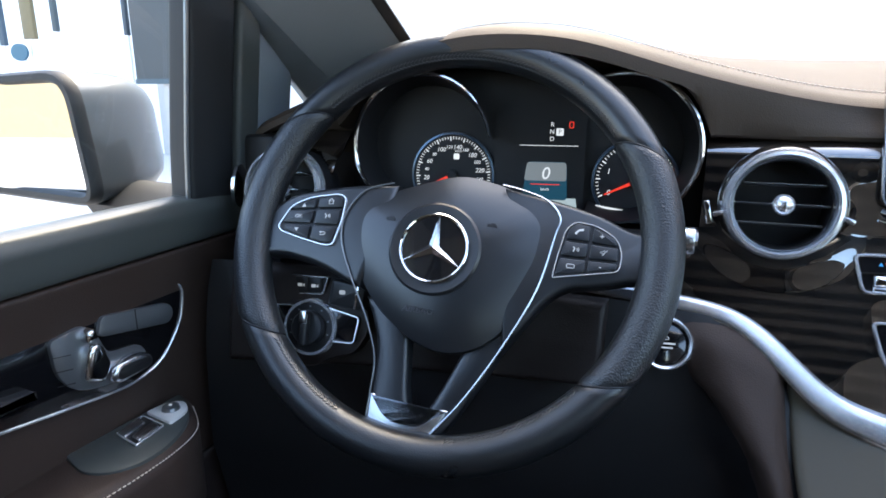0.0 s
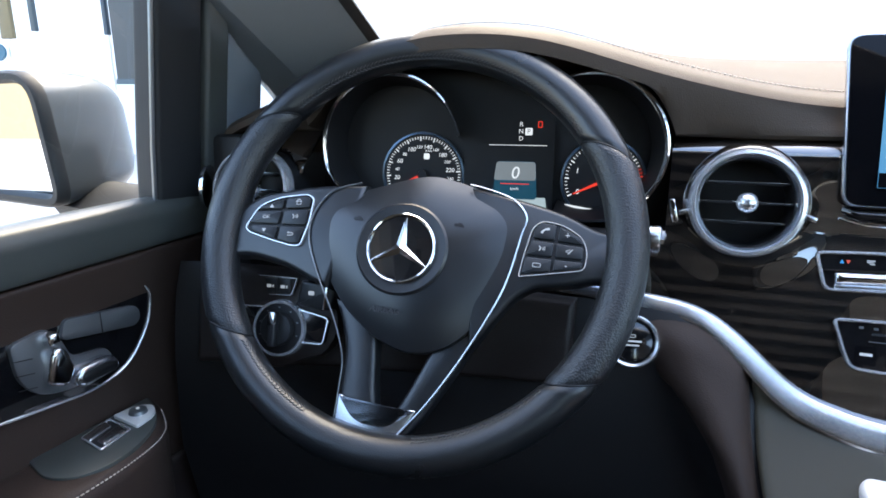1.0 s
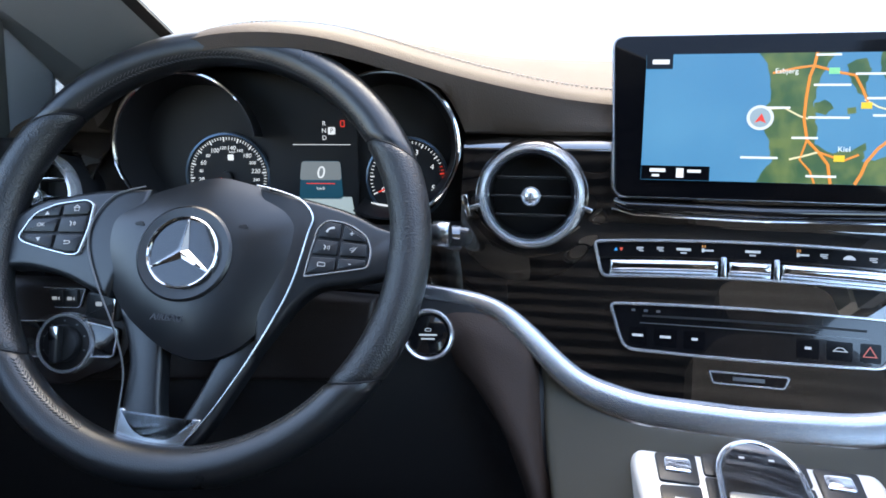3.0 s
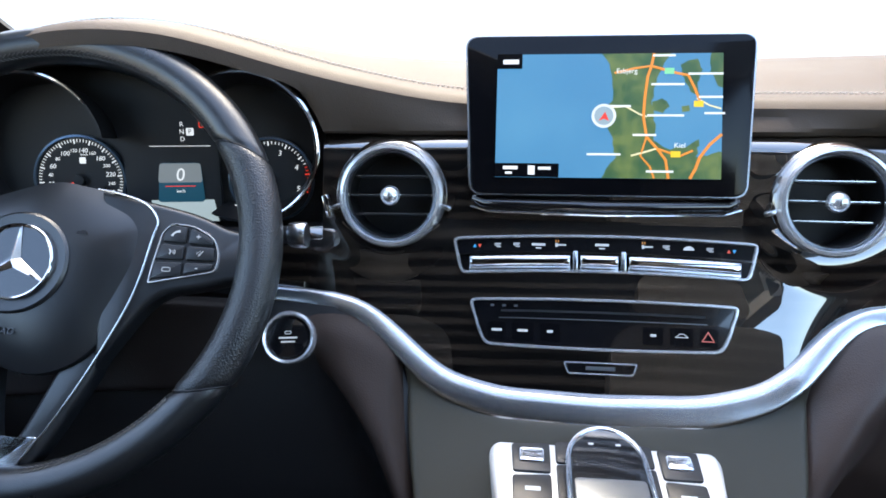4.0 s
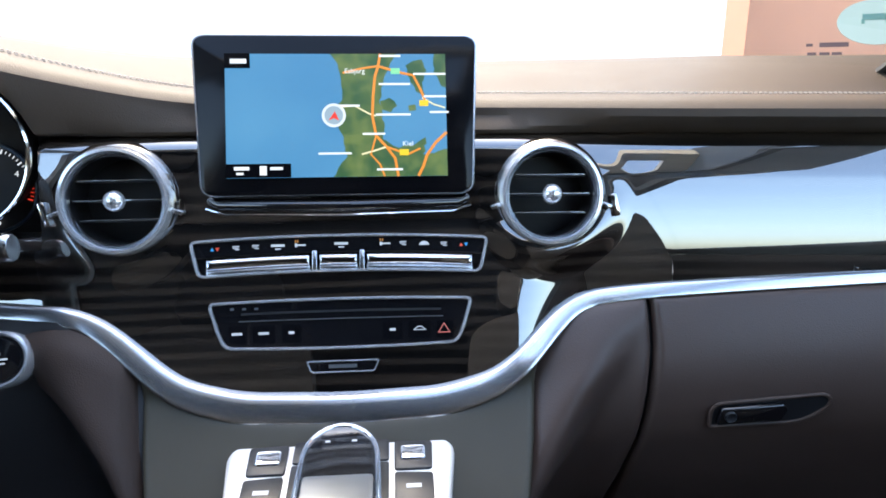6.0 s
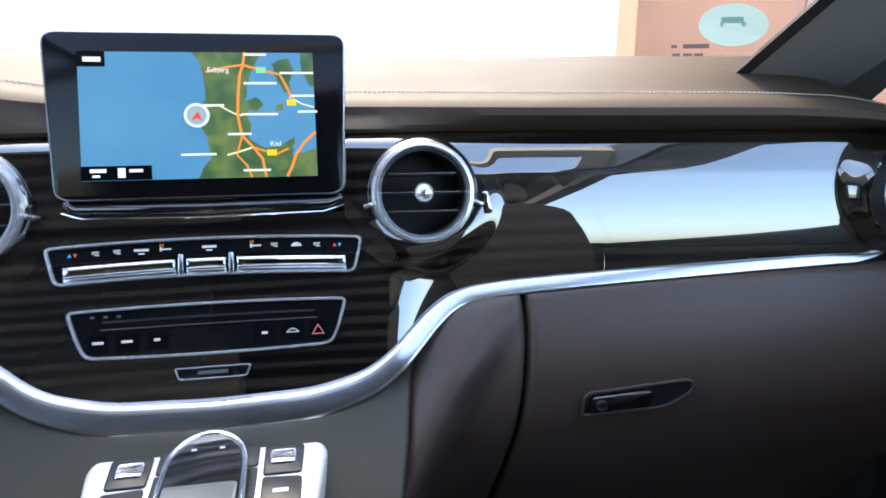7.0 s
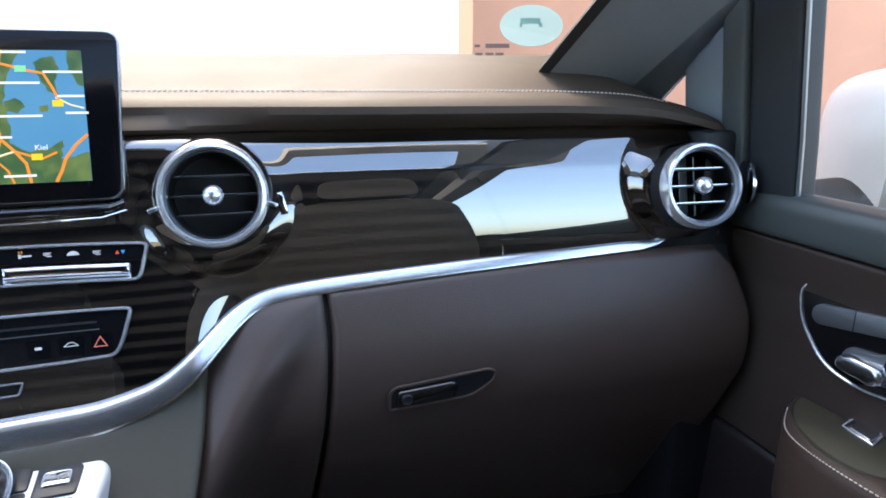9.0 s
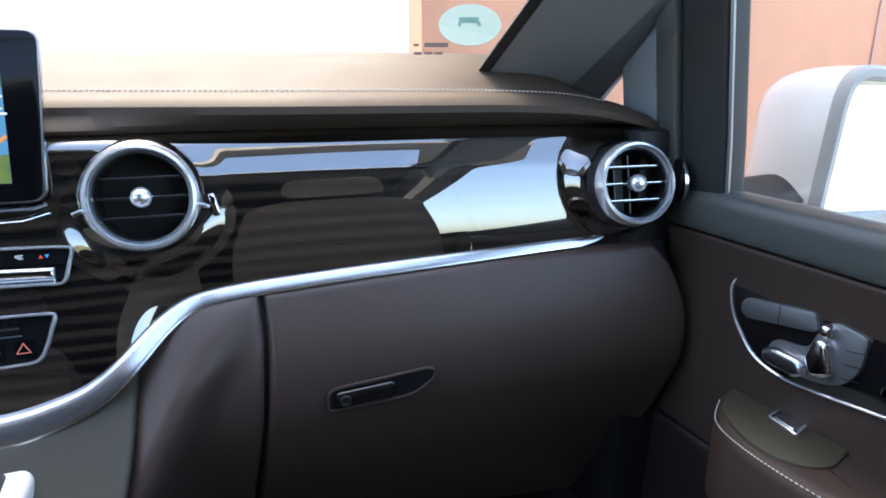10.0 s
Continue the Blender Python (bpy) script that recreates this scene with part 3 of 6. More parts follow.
def trim_strip(x0, x1):
    """The satin metal strip under the veneer: broad in the middle, fading to a line at its ends."""
    wide = smooth_table((0.0, 0.10, 0.17, 0.22, 0.30, 0.45, 0.66), (1.0, 0.95, 0.74, 0.58, 0.52, 0.47, 0.36))

    def fn(a, b):
        x = x0 + (x1 - x0) * a
        u = abs(x - CX)
        w = wide(u) * min(1.0, math.sqrt(max(0.02, (x1 - x) / 0.03)))
        e = 0.002
        sl = (low_edge(x + e) - low_edge(x - e)) / (2 * e)
        nx, nz = sl / math.hypot(1, sl), -1 / math.hypot(1, sl)
        sec = [(0.0, -0.010), (0.0, 0.0040), (0.0010, 0.0080), (0.0035, 0.0105), (0.0095, 0.0140), (0.0155, 0.0170), (0.0205, 0.0190), (0.0225, 0.0188), (0.0240, 0.0150), (0.0240, -0.005)]
        k = b * (len(sec) - 1)
        i = min(int(k), len(sec) - 2)
        f = k - i
        off = (sec[i][0] * (1 - f) + sec[i + 1][0] * f) * w
        out = (sec[i][1] * (1 - f) + sec[i + 1][1] * f)
        out = out * w if out > 0 else out
        z0 = low_edge(x)
        return (x + nx * off, face_y(x, z0) - out, z0 + nz * off)
    return part("metal_strip", surf(fn, 260, 18), STRIP, dashboard, "satin aluminium trim strip")


trim_strip(-0.10, 0.905)


def low_pad(name, xa, xb, za, zb, nx, nz, material, label, fn=low_y, edge=0.006, depth=0.010, off=0.0):
    """A padded panel on the lower face; xa, xb: its sides at height z; za, zb: its foot and head at x."""
    def f(a, b):
        x_mid = xa(0.7) + (xb(0.7) - xa(0.7)) * a
        z = za(x_mid) + (zb(x_mid) - za(x_mid)) * b
        x = xa(z) + (xb(z) - xa(z)) * a
        z = za(x) + (zb(x) - za(x)) * b
        w, h = xb(z) - xa(z), zb(x) - za(x)
        m = min(a * w, (1 - a) * w, b * h, (1 - b) * h)
        k = max(0.0, 1 - m / edge)
        return (x, fn(x, z) - off + depth * (1 - math.sqrt(max(0.0, 1 - k * k))), z)
    # finer towards the borders
    def warp(t):
        return 0.5 - 0.5 * math.cos(math.pi * t)
    bm = surf(lambda a, b: f(warp(a), warp(b)), nx, nz)
    return part(name, bm, material, dashboard, label)


const = lambda v: (lambda _: v)
under = lambda x: low_edge(x) - 0.010
# dark carrier behind all lower panels
part("carrier", surf(lambda a, b: (X0 + (X1 - X0) * a, low_y(X0 + (X1 - X0) * a, 0.25 + (under(X0 + (X1 - X0) * a) - 0.25) * b) + 0.012, 0.25 + (under(X0 + (X1 - X0) * a) - 0.25) * b), 120, 24), BLACK, dashboard)
seam_r = smooth_table((0.5, 0.60, 0.66, 0.72, 0.77, 0.82, 0.9), (0.522, 0.531, 0.538, 0.544, 0.548, 0.546, 0.545))
glove_r = smooth_table((0.5, 0.64, 0.705, 0.763, 0.814, 0.845, 0.9), (0.970, 0.980, 0.985, 0.985, 0.972, 0.945, 0.93))
low_pad("glovebox_door", lambda z: seam_r(z) + 0.0022, lambda z: glove_r(z) - 0.003, const(0.46), under, 90, 60, LEATHER_LOW, "brown leather glovebox door")
col_in_r = smooth_table((0.40, 0.60, 0.665, 0.70, 0.74, 0.77, 0.82), (0.400, 0.410, 0.420, 0.430, 0.436, 0.440, 0.46))
col_in_l = lambda z: 2 * CX - col_in_r(z)
low_pad("passenger_column", col_in_r, lambda z: seam_r(z) - 0.0022, const(0.42), under, 60, 60, LEATHER_LOW, "brown leather column beside the console", edge=0.010, depth=0.006)
# darker than its twin for shade; cut short so black carrier stands for shadow
low_pad("driver_column", lambda z: col_in_l(z) - interp(z, (0.45, 0.60, 0.70, 0.735, 0.765, 0.80), (0.02, 0.022, 0.040, 0.075, 0.15, 0.24)), lambda z: col_in_l(z), const(0.42), under, 50, 50, LEATHER_SHADED, "brown leather column beside the console", fn=lambda x, z: low_y(x, z) + 3.5 * max(0.0, col_in_l(z) - 0.02 - x) ** 2, edge=0.02, depth=0.03)
low_pad("driver_knee_panel", const(-0.415), const(-0.06), const(0.735), under, 90, 30, LEATHER_DARK, "dark brown knee panel below the wheel", off=-0.002)
for e in (-1, 1):
    part("end_cap", box(min(CX + e * 0.672, CX + e * 0.74), max(CX + e * 0.672, CX + e * 0.74), 0.535, 0.80, 0.45, 0.952, 0.006), BLACK, dashboard)


def console_y(x, z):
    u = abs(x - CX)
    return 0.536 - interp(z, (0.40, 0.60, 0.66, 0.70, 0.715, 0.74), (0.20, 0.095, 0.052, 0.018, 0.006, -0.012)) - 0.25 * max(0, u - 0.10) ** 2


low_pad("console_cover", lambda z: col_in_l(z) - 0.001, lambda z: col_in_r(z) + 0.001, const(0.42), lambda x: low_edge(x) - 0.016, 60, 40, GREY_TRIM, "grey-green plastic console face", fn=console_y, edge=0.008, depth=0.008)


# ---- steering wheel ----
RAKE, SWING, RIM_R, RIM_T = radians(28.0), radians(7.4), 0.1985, 0.0160
WA = Vector((math.cos(SWING), math.sin(SWING), 0))
WN = Vector((math.sin(SWING) * math.cos(RAKE), -math.cos(SWING) * math.cos(RAKE), math.sin(RAKE)))
WB = WN.cross(WA)
WHEEL = Matrix.Translation((-0.1965, 0.487, 0.8735)) @ Matrix((WA, WB, WN)).transposed().to_4x4()
wheel = thing("steering_wheel", "black leather steering wheel with silver-edged three-spoke hub", "steering wheel", WHEEL)
RR = RIM_R - RIM_T
wp = lambda name, bm, material, label="", parent=None: part(name, bm, material, parent or wheel, label, m=WHEEL)


def rim_piece(end0, end1, thick_, material, name, label):
    """A stretch of the rim between two slanting seams (angle, slant), its ends drawn in."""
    (a0, k0), (a1, k1) = end0, end1
    span = abs(a1 - a0)
    n = max(8, int(span / 1.5))

    def fn(a, b):
        c = 2 * math.pi * b
        an = radians((a0 + k0 * math.cos(c)) * (1 - a) + (a1 + k1 * math.cos(c)) * a)
        end = min(a, 1 - a) * span
        r = thick_ * (1 - 0.09 * max(0.0, 1 - end / 1.5) ** 2)
        rad = RR + r * math.cos(c) * (1.0 if math.cos(c) > 0 else 1.08)
        return (rad * math.cos(an), rad * math.sin(an), r * 1.04 * math.sin(c))
    return wp(name, surf(fn, n, 22, closed_v=True), material, label)


SEAMS = [(27, -5.7), (144, 6.5), (211, -5.0), (322, 4.5)]
rim_piece(SEAMS[0], SEAMS[1], RIM_T, RIM, "rim", "smooth black leather upper rim")
rim_piece((-38, 4.5), SEAMS[0], RIM_T + 0.0006, GRIP, "grip", "perforated black leather grip")
rim_piece(SEAMS[1], SEAMS[2], RIM_T + 0.0006, GRIP, "grip", "perforated black leather grip")
rim_piece(SEAMS[2], SEAMS[3], RIM_T, RIM, "rim", "smooth black leather lower rim")
for an0, slant in SEAMS:
    ring = []
    for k in range(28):
        c = 2 * math.pi * k / 28
        an, r = radians(an0 + slant * math.cos(c)), RIM_T * 0.945
        rad = RR + r * math.cos(c) * (1.0 if math.cos(c) > 0 else 1.08)
        ring.append((rad * math.cos(an), rad * math.sin(an), r * 1.04 * math.sin(c)))
    wp("rim_joint", tube(ring, 0.0009, 6, True, up=(0.3, 0.2, 1)), BLACK, "dark joint between two leathers")


def rim_seam(a0, a1):
    """Zigzag lacing round the inner side of the rim."""
    n = int(abs(a1 - a0) / 1.25)
    bm = bmesh.new()
    out = []
    for k in range(n):
        for side in (0, 1):
            q0, q1 = radians(a0 + (a1 - a0) * k / n), radians(a0 + (a1 - a0) * (k + 0.85) / n)
            c0, c1 = (2.62, 2.50) if side == 0 else (2.30, 2.42)
            p = []
            for q, c in ((q0, c0), (q1, c1)):
                rad = RR + (RIM_T * 1.08 + 0.0004) * math.cos(c)
                p.append(Vector((rad * math.cos(q), rad * math.sin(q), (RIM_T * 1.04 + 0.0004) * math.sin(c))))
            out.append(tube([p[0], p[0].lerp(p[1], 0.5), p[1]], 0.00042, 5))
    me_v, me_f = [], []
    for b in out:
        b.verts.ensure_lookup_table()
        base = len(me_v)
        me_v += [v.co.copy() for v in b.verts]
        b.verts.index_update()
        me_f += [[base + v.index for v in f.verts] for f in b.faces]
        b.free()
    vs = [bm.verts.new(v) for v in me_v]
    for f in me_f:
        bm.faces.new([vs[i] for i in f])
    tagged(wp("lacing", bm, THREAD_GREY, "grey zigzag stitching inside the rim"), kind="stuff")


rim_seam(34, 136)
rim_seam(217, 246)
rim_seam(278, 316)


def dome(pts, h_edge, h_mid, material, name, label="", rings=10, power=2.0, centre=None, drop=0.02):
    """A cushion over an outline: its border at h_edge, its middle at h_mid."""
    c = Vector(centre) if centre else sum((Vector(p) for p in pts), Vector((0, 0))) / len(pts)
    n = len(pts)
    bm = bmesh.new()
    rows = []
    for k in range(rings + 1):
        t = k / rings
        h = h_mid + (h_edge - h_mid) * t ** power
        rows.append([bm.verts.new((*(c.lerp(Vector(p), t)), h)) for p in pts] if k else [bm.verts.new((*c, h_mid))])
    rows.append([bm.verts.new((*(c.lerp(Vector(p), 1.012)), h_edge - 0.004)) for p in pts])
    rows.append([bm.verts.new((p[0], p[1], h_edge - drop)) for p in pts])
    for i in range(n):
        bm.faces.new((rows[0][0], rows[1][i], rows[1][(i + 1) % n]))
    for k in range(1, len(rows) - 1):
        for i in range(n):
            bm.faces.new((rows[k][i], rows[k][(i + 1) % n], rows[k + 1][(i + 1) % n], rows[k + 1][i]))
    return wp(name, bm, material, label)


# hub and spokes carrier
SPK_L = rpoly([(-0.174, 0.004), (-0.172, 0.014), (-0.150, 0.033), (-0.092, 0.0445), (-0.045, 0.046), (-0.07, -0.05), (-0.083, -0.046), (-0.113, -0.032), (-0.150, -0.025), (-0.172, -0.028)], [0.01, 0.01, 0.02, 0.02, 0, 0, 0.01, 0.02, 0.015, 0.01])
SPK_R = rpoly([(0.174, -0.030), (0.160, -0.028), (0.135, -0.034), (0.108, -0.037), (0.0915, -0.050), (0.06, -0.095), (0.05, 0.048), (0.0964, 0.0375), (0.132, 0.0275), (0.158, 0.014), (0.176, 0.012)], [0.01, 0.01, 0.015, 0.015, 0.02, 0, 0, 0.01, 0.02, 0.015, 0.005])
wp("spoke", plate(SPK_L, 0.003, 0.005, 3, back=0.016), SOFT, "soft black spoke with buttons")
wp("spoke", plate(SPK_R, 0.003, 0.005, 3, back=0.016), SOFT, "soft black spoke with buttons")
LEG_L = rpoly([(-0.066, -0.055), (-0.056, -0.076), (-0.048, -0.100), (-0.049, -0.140), (-0.050, -0.174), (-0.012, -0.160), (-0.0178, -0.130), (-0.0212, -0.090), (-0.02, -0.07)], [0, 0.01, 0.02, 0.01, 0.006, 0.02, 0.01, 0.01, 0])
LEG_R = rpoly([(0.072, -0.062), (0.055, -0.1036), (0.0234, -0.157), (0.006, -0.178), (-0.020, -0.160), (-0.002, -0.155), (0.0107, -0.1315), (0.0221, -0.107), (0.030, -0.085)], [0, 0.01, 0.02, 0.006, 0.01, 0.02, 0.01, 0.01, 0])
wp("lower_spoke", plate(LEG_L, -0.006, 0.005, 3, back=0.022), SOFT, "black lower spoke")
wp("lower_spoke", plate(LEG_R, -0.006, 0.005, 3, back=0.022), SOFT, "black lower spoke")


def ribbon(pts, w, h0, h1, material, name, label, close=False, grow=1.022):
    """A slim metal bead along a line in the wheel's plane, its height running from h0 to h1."""
    P = [Vector((0.003, -0.014)) + (Vector(p) - Vector((0.003, -0.014))) * grow for p in pts]
    if not close:
        fine = []
        for i in range(len(P) - 1):
            a, b, c, d = P[max(0, i - 1)], P[i], P[i + 1], P[min(len(P) - 1, i + 2)]
            for k in range(6):
                t = k / 6
                fine.append(0.5 * ((2 * b) + (c - a) * t + (2 * a - 5 * b + 4 * c - d) * t * t + (-a + 3 * b - 3 * c + d) * t ** 3))
        P = fine + [P[-1]]
    n = len(P)
    line = [(p.x, p.y, h0 + (h1 - h0) * max(0.0, i / max(1, n - 1) - 0.6) / 0.4) for i, p in enumerate(P)]
    return wp(name, tube(line, w, 8, close), material, label)


SILVER_IN = rpoly([(-0.0478, -0.138), (-0.0480, -0.160), (-0.0440, -0.1680), (-0.022, -0.1728), (0.0, -0.1728), (0.0085, -0.1665), (0.0225, -0.1450), (0.0140, -0.1440), (0.0025, -0.1560), (-0.006, -0.1600), (-0.026, -0.1580), (-0.036, -0.1510), (-0.0430, -0.1380)], [0.002, 0.006, 0.006, 0.006, 0.006, 0.008, 0.003, 0.003, 0.006, 0.006, 0.008, 0.008, 0.003])
wp("bottom_trim", plate(SILVER_IN, -0.0020, 0.0018, 3, back=0.014), SATIN, "satin silver trim at the lower spoke")
# one chrome bead on both sides; the left is greyed for its dimmer reflection
ribbon([(-0.0489, 0.0455), (-0.0748, 0.0372), (-0.0895, 0.0160), (-0.0905, -0.0082), (-0.0772, -0.0395), (-0.058, -0.0735), (-0.0462, -0.1051), (-0.0462, -0.130), (-0.0478, -0.155)], 0.0008, 0.0046, -0.004, CLEARGREY, "chrome_edge", "slim chrome bead")
ribbon([(0.048, 0.0472), (0.0675, 0.0425), (0.087, 0.0345), (0.0975, 0.0211), (0.0945, 0.0061), (0.083, -0.0406), (0.0590, -0.0895), (0.034, -0.130), (0.016, -0.153), (0.004, -0.1665)], 0.0009, 0.0050, -0.003, SATIN, "chrome_edge", "slim chrome bead")

AIRBAG = rpoly([(-0.0481, 0.0415), (0.0, 0.0560), (0.018, 0.0572), (0.054, 0.0482), (0.0850, 0.0318), (0.0950, 0.0185), (0.0925, -0.011), (0.077, -0.0457), (0.060, -0.0765), (0.0390, -0.0935), (0.0114, -0.1005), (-0.0197, -0.0905), (-0.0543, -0.0640), (-0.0752, -0.0342), (-0.0865, -0.0026), (-0.0850, 0.0243)], 0.016)
dome(AIRBAG, -0.001, 0.0135, SOFT, "airbag_cover", "matt black padded airbag cover", power=2.6, centre=(0.003, -0.014))
HUB = Matrix.Translation((-0.0033, -0.0133, 0.0125))
# the round emblem: a ring and three plain rays on a dark disc
wp("emblem_well", moved(lathe([(0.0, 0.0012), (0.030, 0.0012), (0.0335, 0.0016), (0.0385, 0.0022), (0.0405, 0.0005), (0.040, -0.004), (0.0, -0.004)], 56), HUB), SOFT, "shallow dark round well")
wp("emblem_ring", moved(lathe([(0.0275, 0.0015), (0.0283, 0.0042), (0.0295, 0.0048), (0.0303, 0.0042), (0.0308, 0.0015)], 64), HUB), CHROME, "chrome emblem ring")
wp("emblem_disc", moved(lathe([(0.0, 0.0022), (0.0278, 0.0022), (0.0278, 0.001), (0.0, 0.001)], 48), HUB), PIANO, "dark emblem disc")
for k, an in enumerate((86, 206, 326)):
    bm = bmesh.new()
    d, q = Vector((math.cos(radians(an)), math.sin(radians(an)))), Vector((-math.sin(radians(an)), math.cos(radians(an))))
    e1 = Vector((math.cos(radians(an + 60)), math.sin(radians(an + 60)))) * 0.0050
    e2 = Vector((math.cos(radians(an - 60)), math.sin(radians(an - 60)))) * 0.0050
    tip = d * 0.0282
    v = [bm.verts.new((0, 0, 0.0068)), bm.verts.new((*e1, 0.0024)), bm.verts.new((*(tip + q * 0.0006), 0.0030)), bm.verts.new((*(tip - q * 0.0006), 0.0030)), bm.verts.new((*e2, 0.0024)), bm.verts.new((*(d * 0.0275), 0.0042))]
    for f in ((0, 1, 2, 5), (0, 5, 3, 4), (5, 2, 3), (1, 4, 3, 2), (0, 4, 1)):
        bm.faces.new([v[i] for i in f])
    part("emblem_ray", moved(bm, HUB), CHROME, wheel, "chrome emblem ray", smooth=False, m=WHEEL)


def on_bag(x, y):
    t = min(1.0, math.hypot(x - 0.003, (y + 0.014)) / 0.088)
    return 0.0135 - 0.0115 * t ** 2.6


wp("airbag_lettering", moved(text("AIRBAG", 0.0078, 0.0004), Matrix.Translation((-0.012, -0.0665, on_bag(-0.012, -0.066))) @ pose(0, 0, 0, -14, 0, -3)), SOFT, "AIRBAG in embossed letters")
for x, y in ((-0.047, 0.012), (0.044, 0.010)):
    wp("embossed_mark", moved(merge(plate(rpoly([(-0.006, -0.0016), (0.006, -0.0016), (0.005, 0.0016), (-0.005, 0.0016)], 0.001), 0.0002, back=0.001), moved(plate(rpoly([(-0.002, 0), (0.004, 0), (0.003, 0.002), (-0.001, 0.002)], 0.0006), 0.0002, back=0.001), Matrix.Translation((0, 0.001, 0)))), Matrix.Translation((x, y, on_bag(x, y) + 0.0001)) @ pose(0, 0, 0, 0, 6 if x > 0 else -8, -8) @ Matrix.Diagonal((0.75, 0.75, 1, 1))), BLACK, "small embossed mark")


def button_pod(outline, keys, marks):
    """A chrome-rimmed pod of buttons on a spoke, with printed signs."""
    pod = wp("button_pod", plate(outline, 0.0045, 0.0012, 2, back=0.004), BLACK, "button pod with a chrome edge")
    wp("chrome_edge", moved(frame_ring(outline, 0.0016, 0.0030), Matrix.Translation((0, 0, 0.0032))), RING, "chrome pod edge", pod)
    for kpts in keys:
        wp("button", moved(plate(rpoly(kpts, 0.0016, 3), 0.0030, 0.0010, 2), Matrix.Translation((0, 0, 0.0040))), KEY, "", pod)
    for kind, x, y in marks:
        at = Matrix.Translation((x, y, 0.0072))
        if kind == "up":
            bm = plate([(-0.002, -0.0013), (0.002, -0.0013), (0, 0.002)], 0.0002)
        elif kind == "down":
            bm = plate([(-0.002, 0.0013), (0, -0.002), (0.002, 0.0013)], 0.0002)
        elif kind == "home":
            bm = merge(plate([(-0.0032, 0.0004), (0, 0.0032), (0.0032, 0.0004), (0.0024, 0.0004), (0, 0.0023), (-0.0024, 0.0004)], 0.0002), frame_ring([(-0.0022, -0.0024), (0.0022, -0.0024), (0.0022, 0.0008), (-0.0022, 0.0008)], 0.0006, 0.0002))
        elif kind == "phone":
            bm = tube([(-0.003, -0.002, 0), (-0.0022, -0.0002, 0), (-0.0005, 0.0014, 0), (0.003, 0.0022, 0)], lambda t: 0.0005 + 0.0006 * abs(2 * t - 1), 6, flat=0.2)
        elif kind == "back":
            bm = merge(tube([(-0.002, 0.001, 0), (0.0012, 0.001, 0), (0.0026, -0.0002, 0), (0.0012, -0.0014, 0), (-0.003, -0.0014, 0)], 0.0004, 5), plate([(-0.0034, 0.001), (-0.0018, 0.0022), (-0.0018, -0.0002)], 0.0002))
        elif kind == "voice":
            bm = merge(tube([(-0.002, 0.002, 0), (-0.0005, 0.0005, 0), (-0.0015, -0.002, 0)], 0.0005, 5), tube([(0.001, 0.0012, 0), (0.0016, 0, 0), (0.001, -0.0012, 0)], 0.0003, 5), tube([(0.0022, 0.0018, 0), (0.003, 0, 0), (0.0022, -0.0018, 0)], 0.0003, 5))
        elif kind == "mute":
            bm = merge(frame_ring([(-0.0026, -0.0008), (-0.001, -0.0008), (0.0006, -0.0022), (0.0006, 0.0022), (-0.001, 0.0008), (-0.0026, 0.0008)], 0.0004, 0.0002), tube([(0.0026, 0.002, 0), (-0.001, -0.0026, 0)], 0.0003, 5))
        elif kind == "page":
            bm = frame_ring(rpoly([(-0.0034, -0.0018), (0.0034, -0.0018), (0.0034, 0.0018), (-0.0034, 0.0018)], 0.0014, 3), 0.0005, 0.0002)
        else:
            bm = text(kind, 0.0048 if len(kind) > 1 else 0.0075, 0.0001)
        wp("printed_sign", moved(bm, at @ pose(0, 0, 0, 0, 0, 4 if x < 0 else -4)), ICON, "", pod)
    return pod


POD_L = rpoly([(-0.1575, 0.0000), (-0.1465, 0.0215), (-0.1272, 0.0303), (-0.1000, 0.0345), (-0.0925, 0.0305), (-0.0940, 0.0075), (-0.0995, -0.0150), (-0.1081, -0.0160), (-0.1316, -0.0110), (-0.153, -0.0050)], [0.004, 0.008, 0.008, 0.005, 0.004, 0.006, 0.004, 0.004, 0.008, 0.004])
button_pod(POD_L, [[(-0.1215, 0.0282), (-0.1440, 0.0205), (-0.1470, 0.0172), (-0.1222, 0.0190)], [(-0.1190, 0.0285), (-0.1000, 0.0318), (-0.0958, 0.0285), (-0.0962, 0.0210), (-0.1195, 0.0192)],
                   [(-0.1485, 0.0148), (-0.1228, 0.0168), (-0.1240, 0.0045), (-0.1525, 0.0040)], [(-0.1200, 0.0170), (-0.0968, 0.0190), (-0.0975, 0.0045), (-0.1212, 0.0042)],
                   [(-0.1500, 0.0018), (-0.1242, 0.0022), (-0.1250, -0.0098), (-0.1490, -0.0032)], [(-0.1215, 0.0022), (-0.0980, 0.0022), (-0.1015, -0.0120), (-0.1085, -0.0130), (-0.1226, -0.0102)]],
           [("up", -0.133, 0.0205), ("home", -0.107, 0.0255), ("OK", -0.137, 0.0102), ("voice", -0.109, 0.0118), ("down", -0.137, -0.0022), ("back", -0.1105, -0.0045)])
POD_R = rpoly([(0.1120, 0.0198), (0.1301, 0.0172), (0.1470, 0.0065), (0.1515, -0.0069), (0.1492, -0.0215), (0.0955, -0.0302), (0.0978, -0.0154), (0.1040, 0.0125)], [0.005, 0.008, 0.008, 0.006, 0.005, 0.003, 0.006, 0.007])
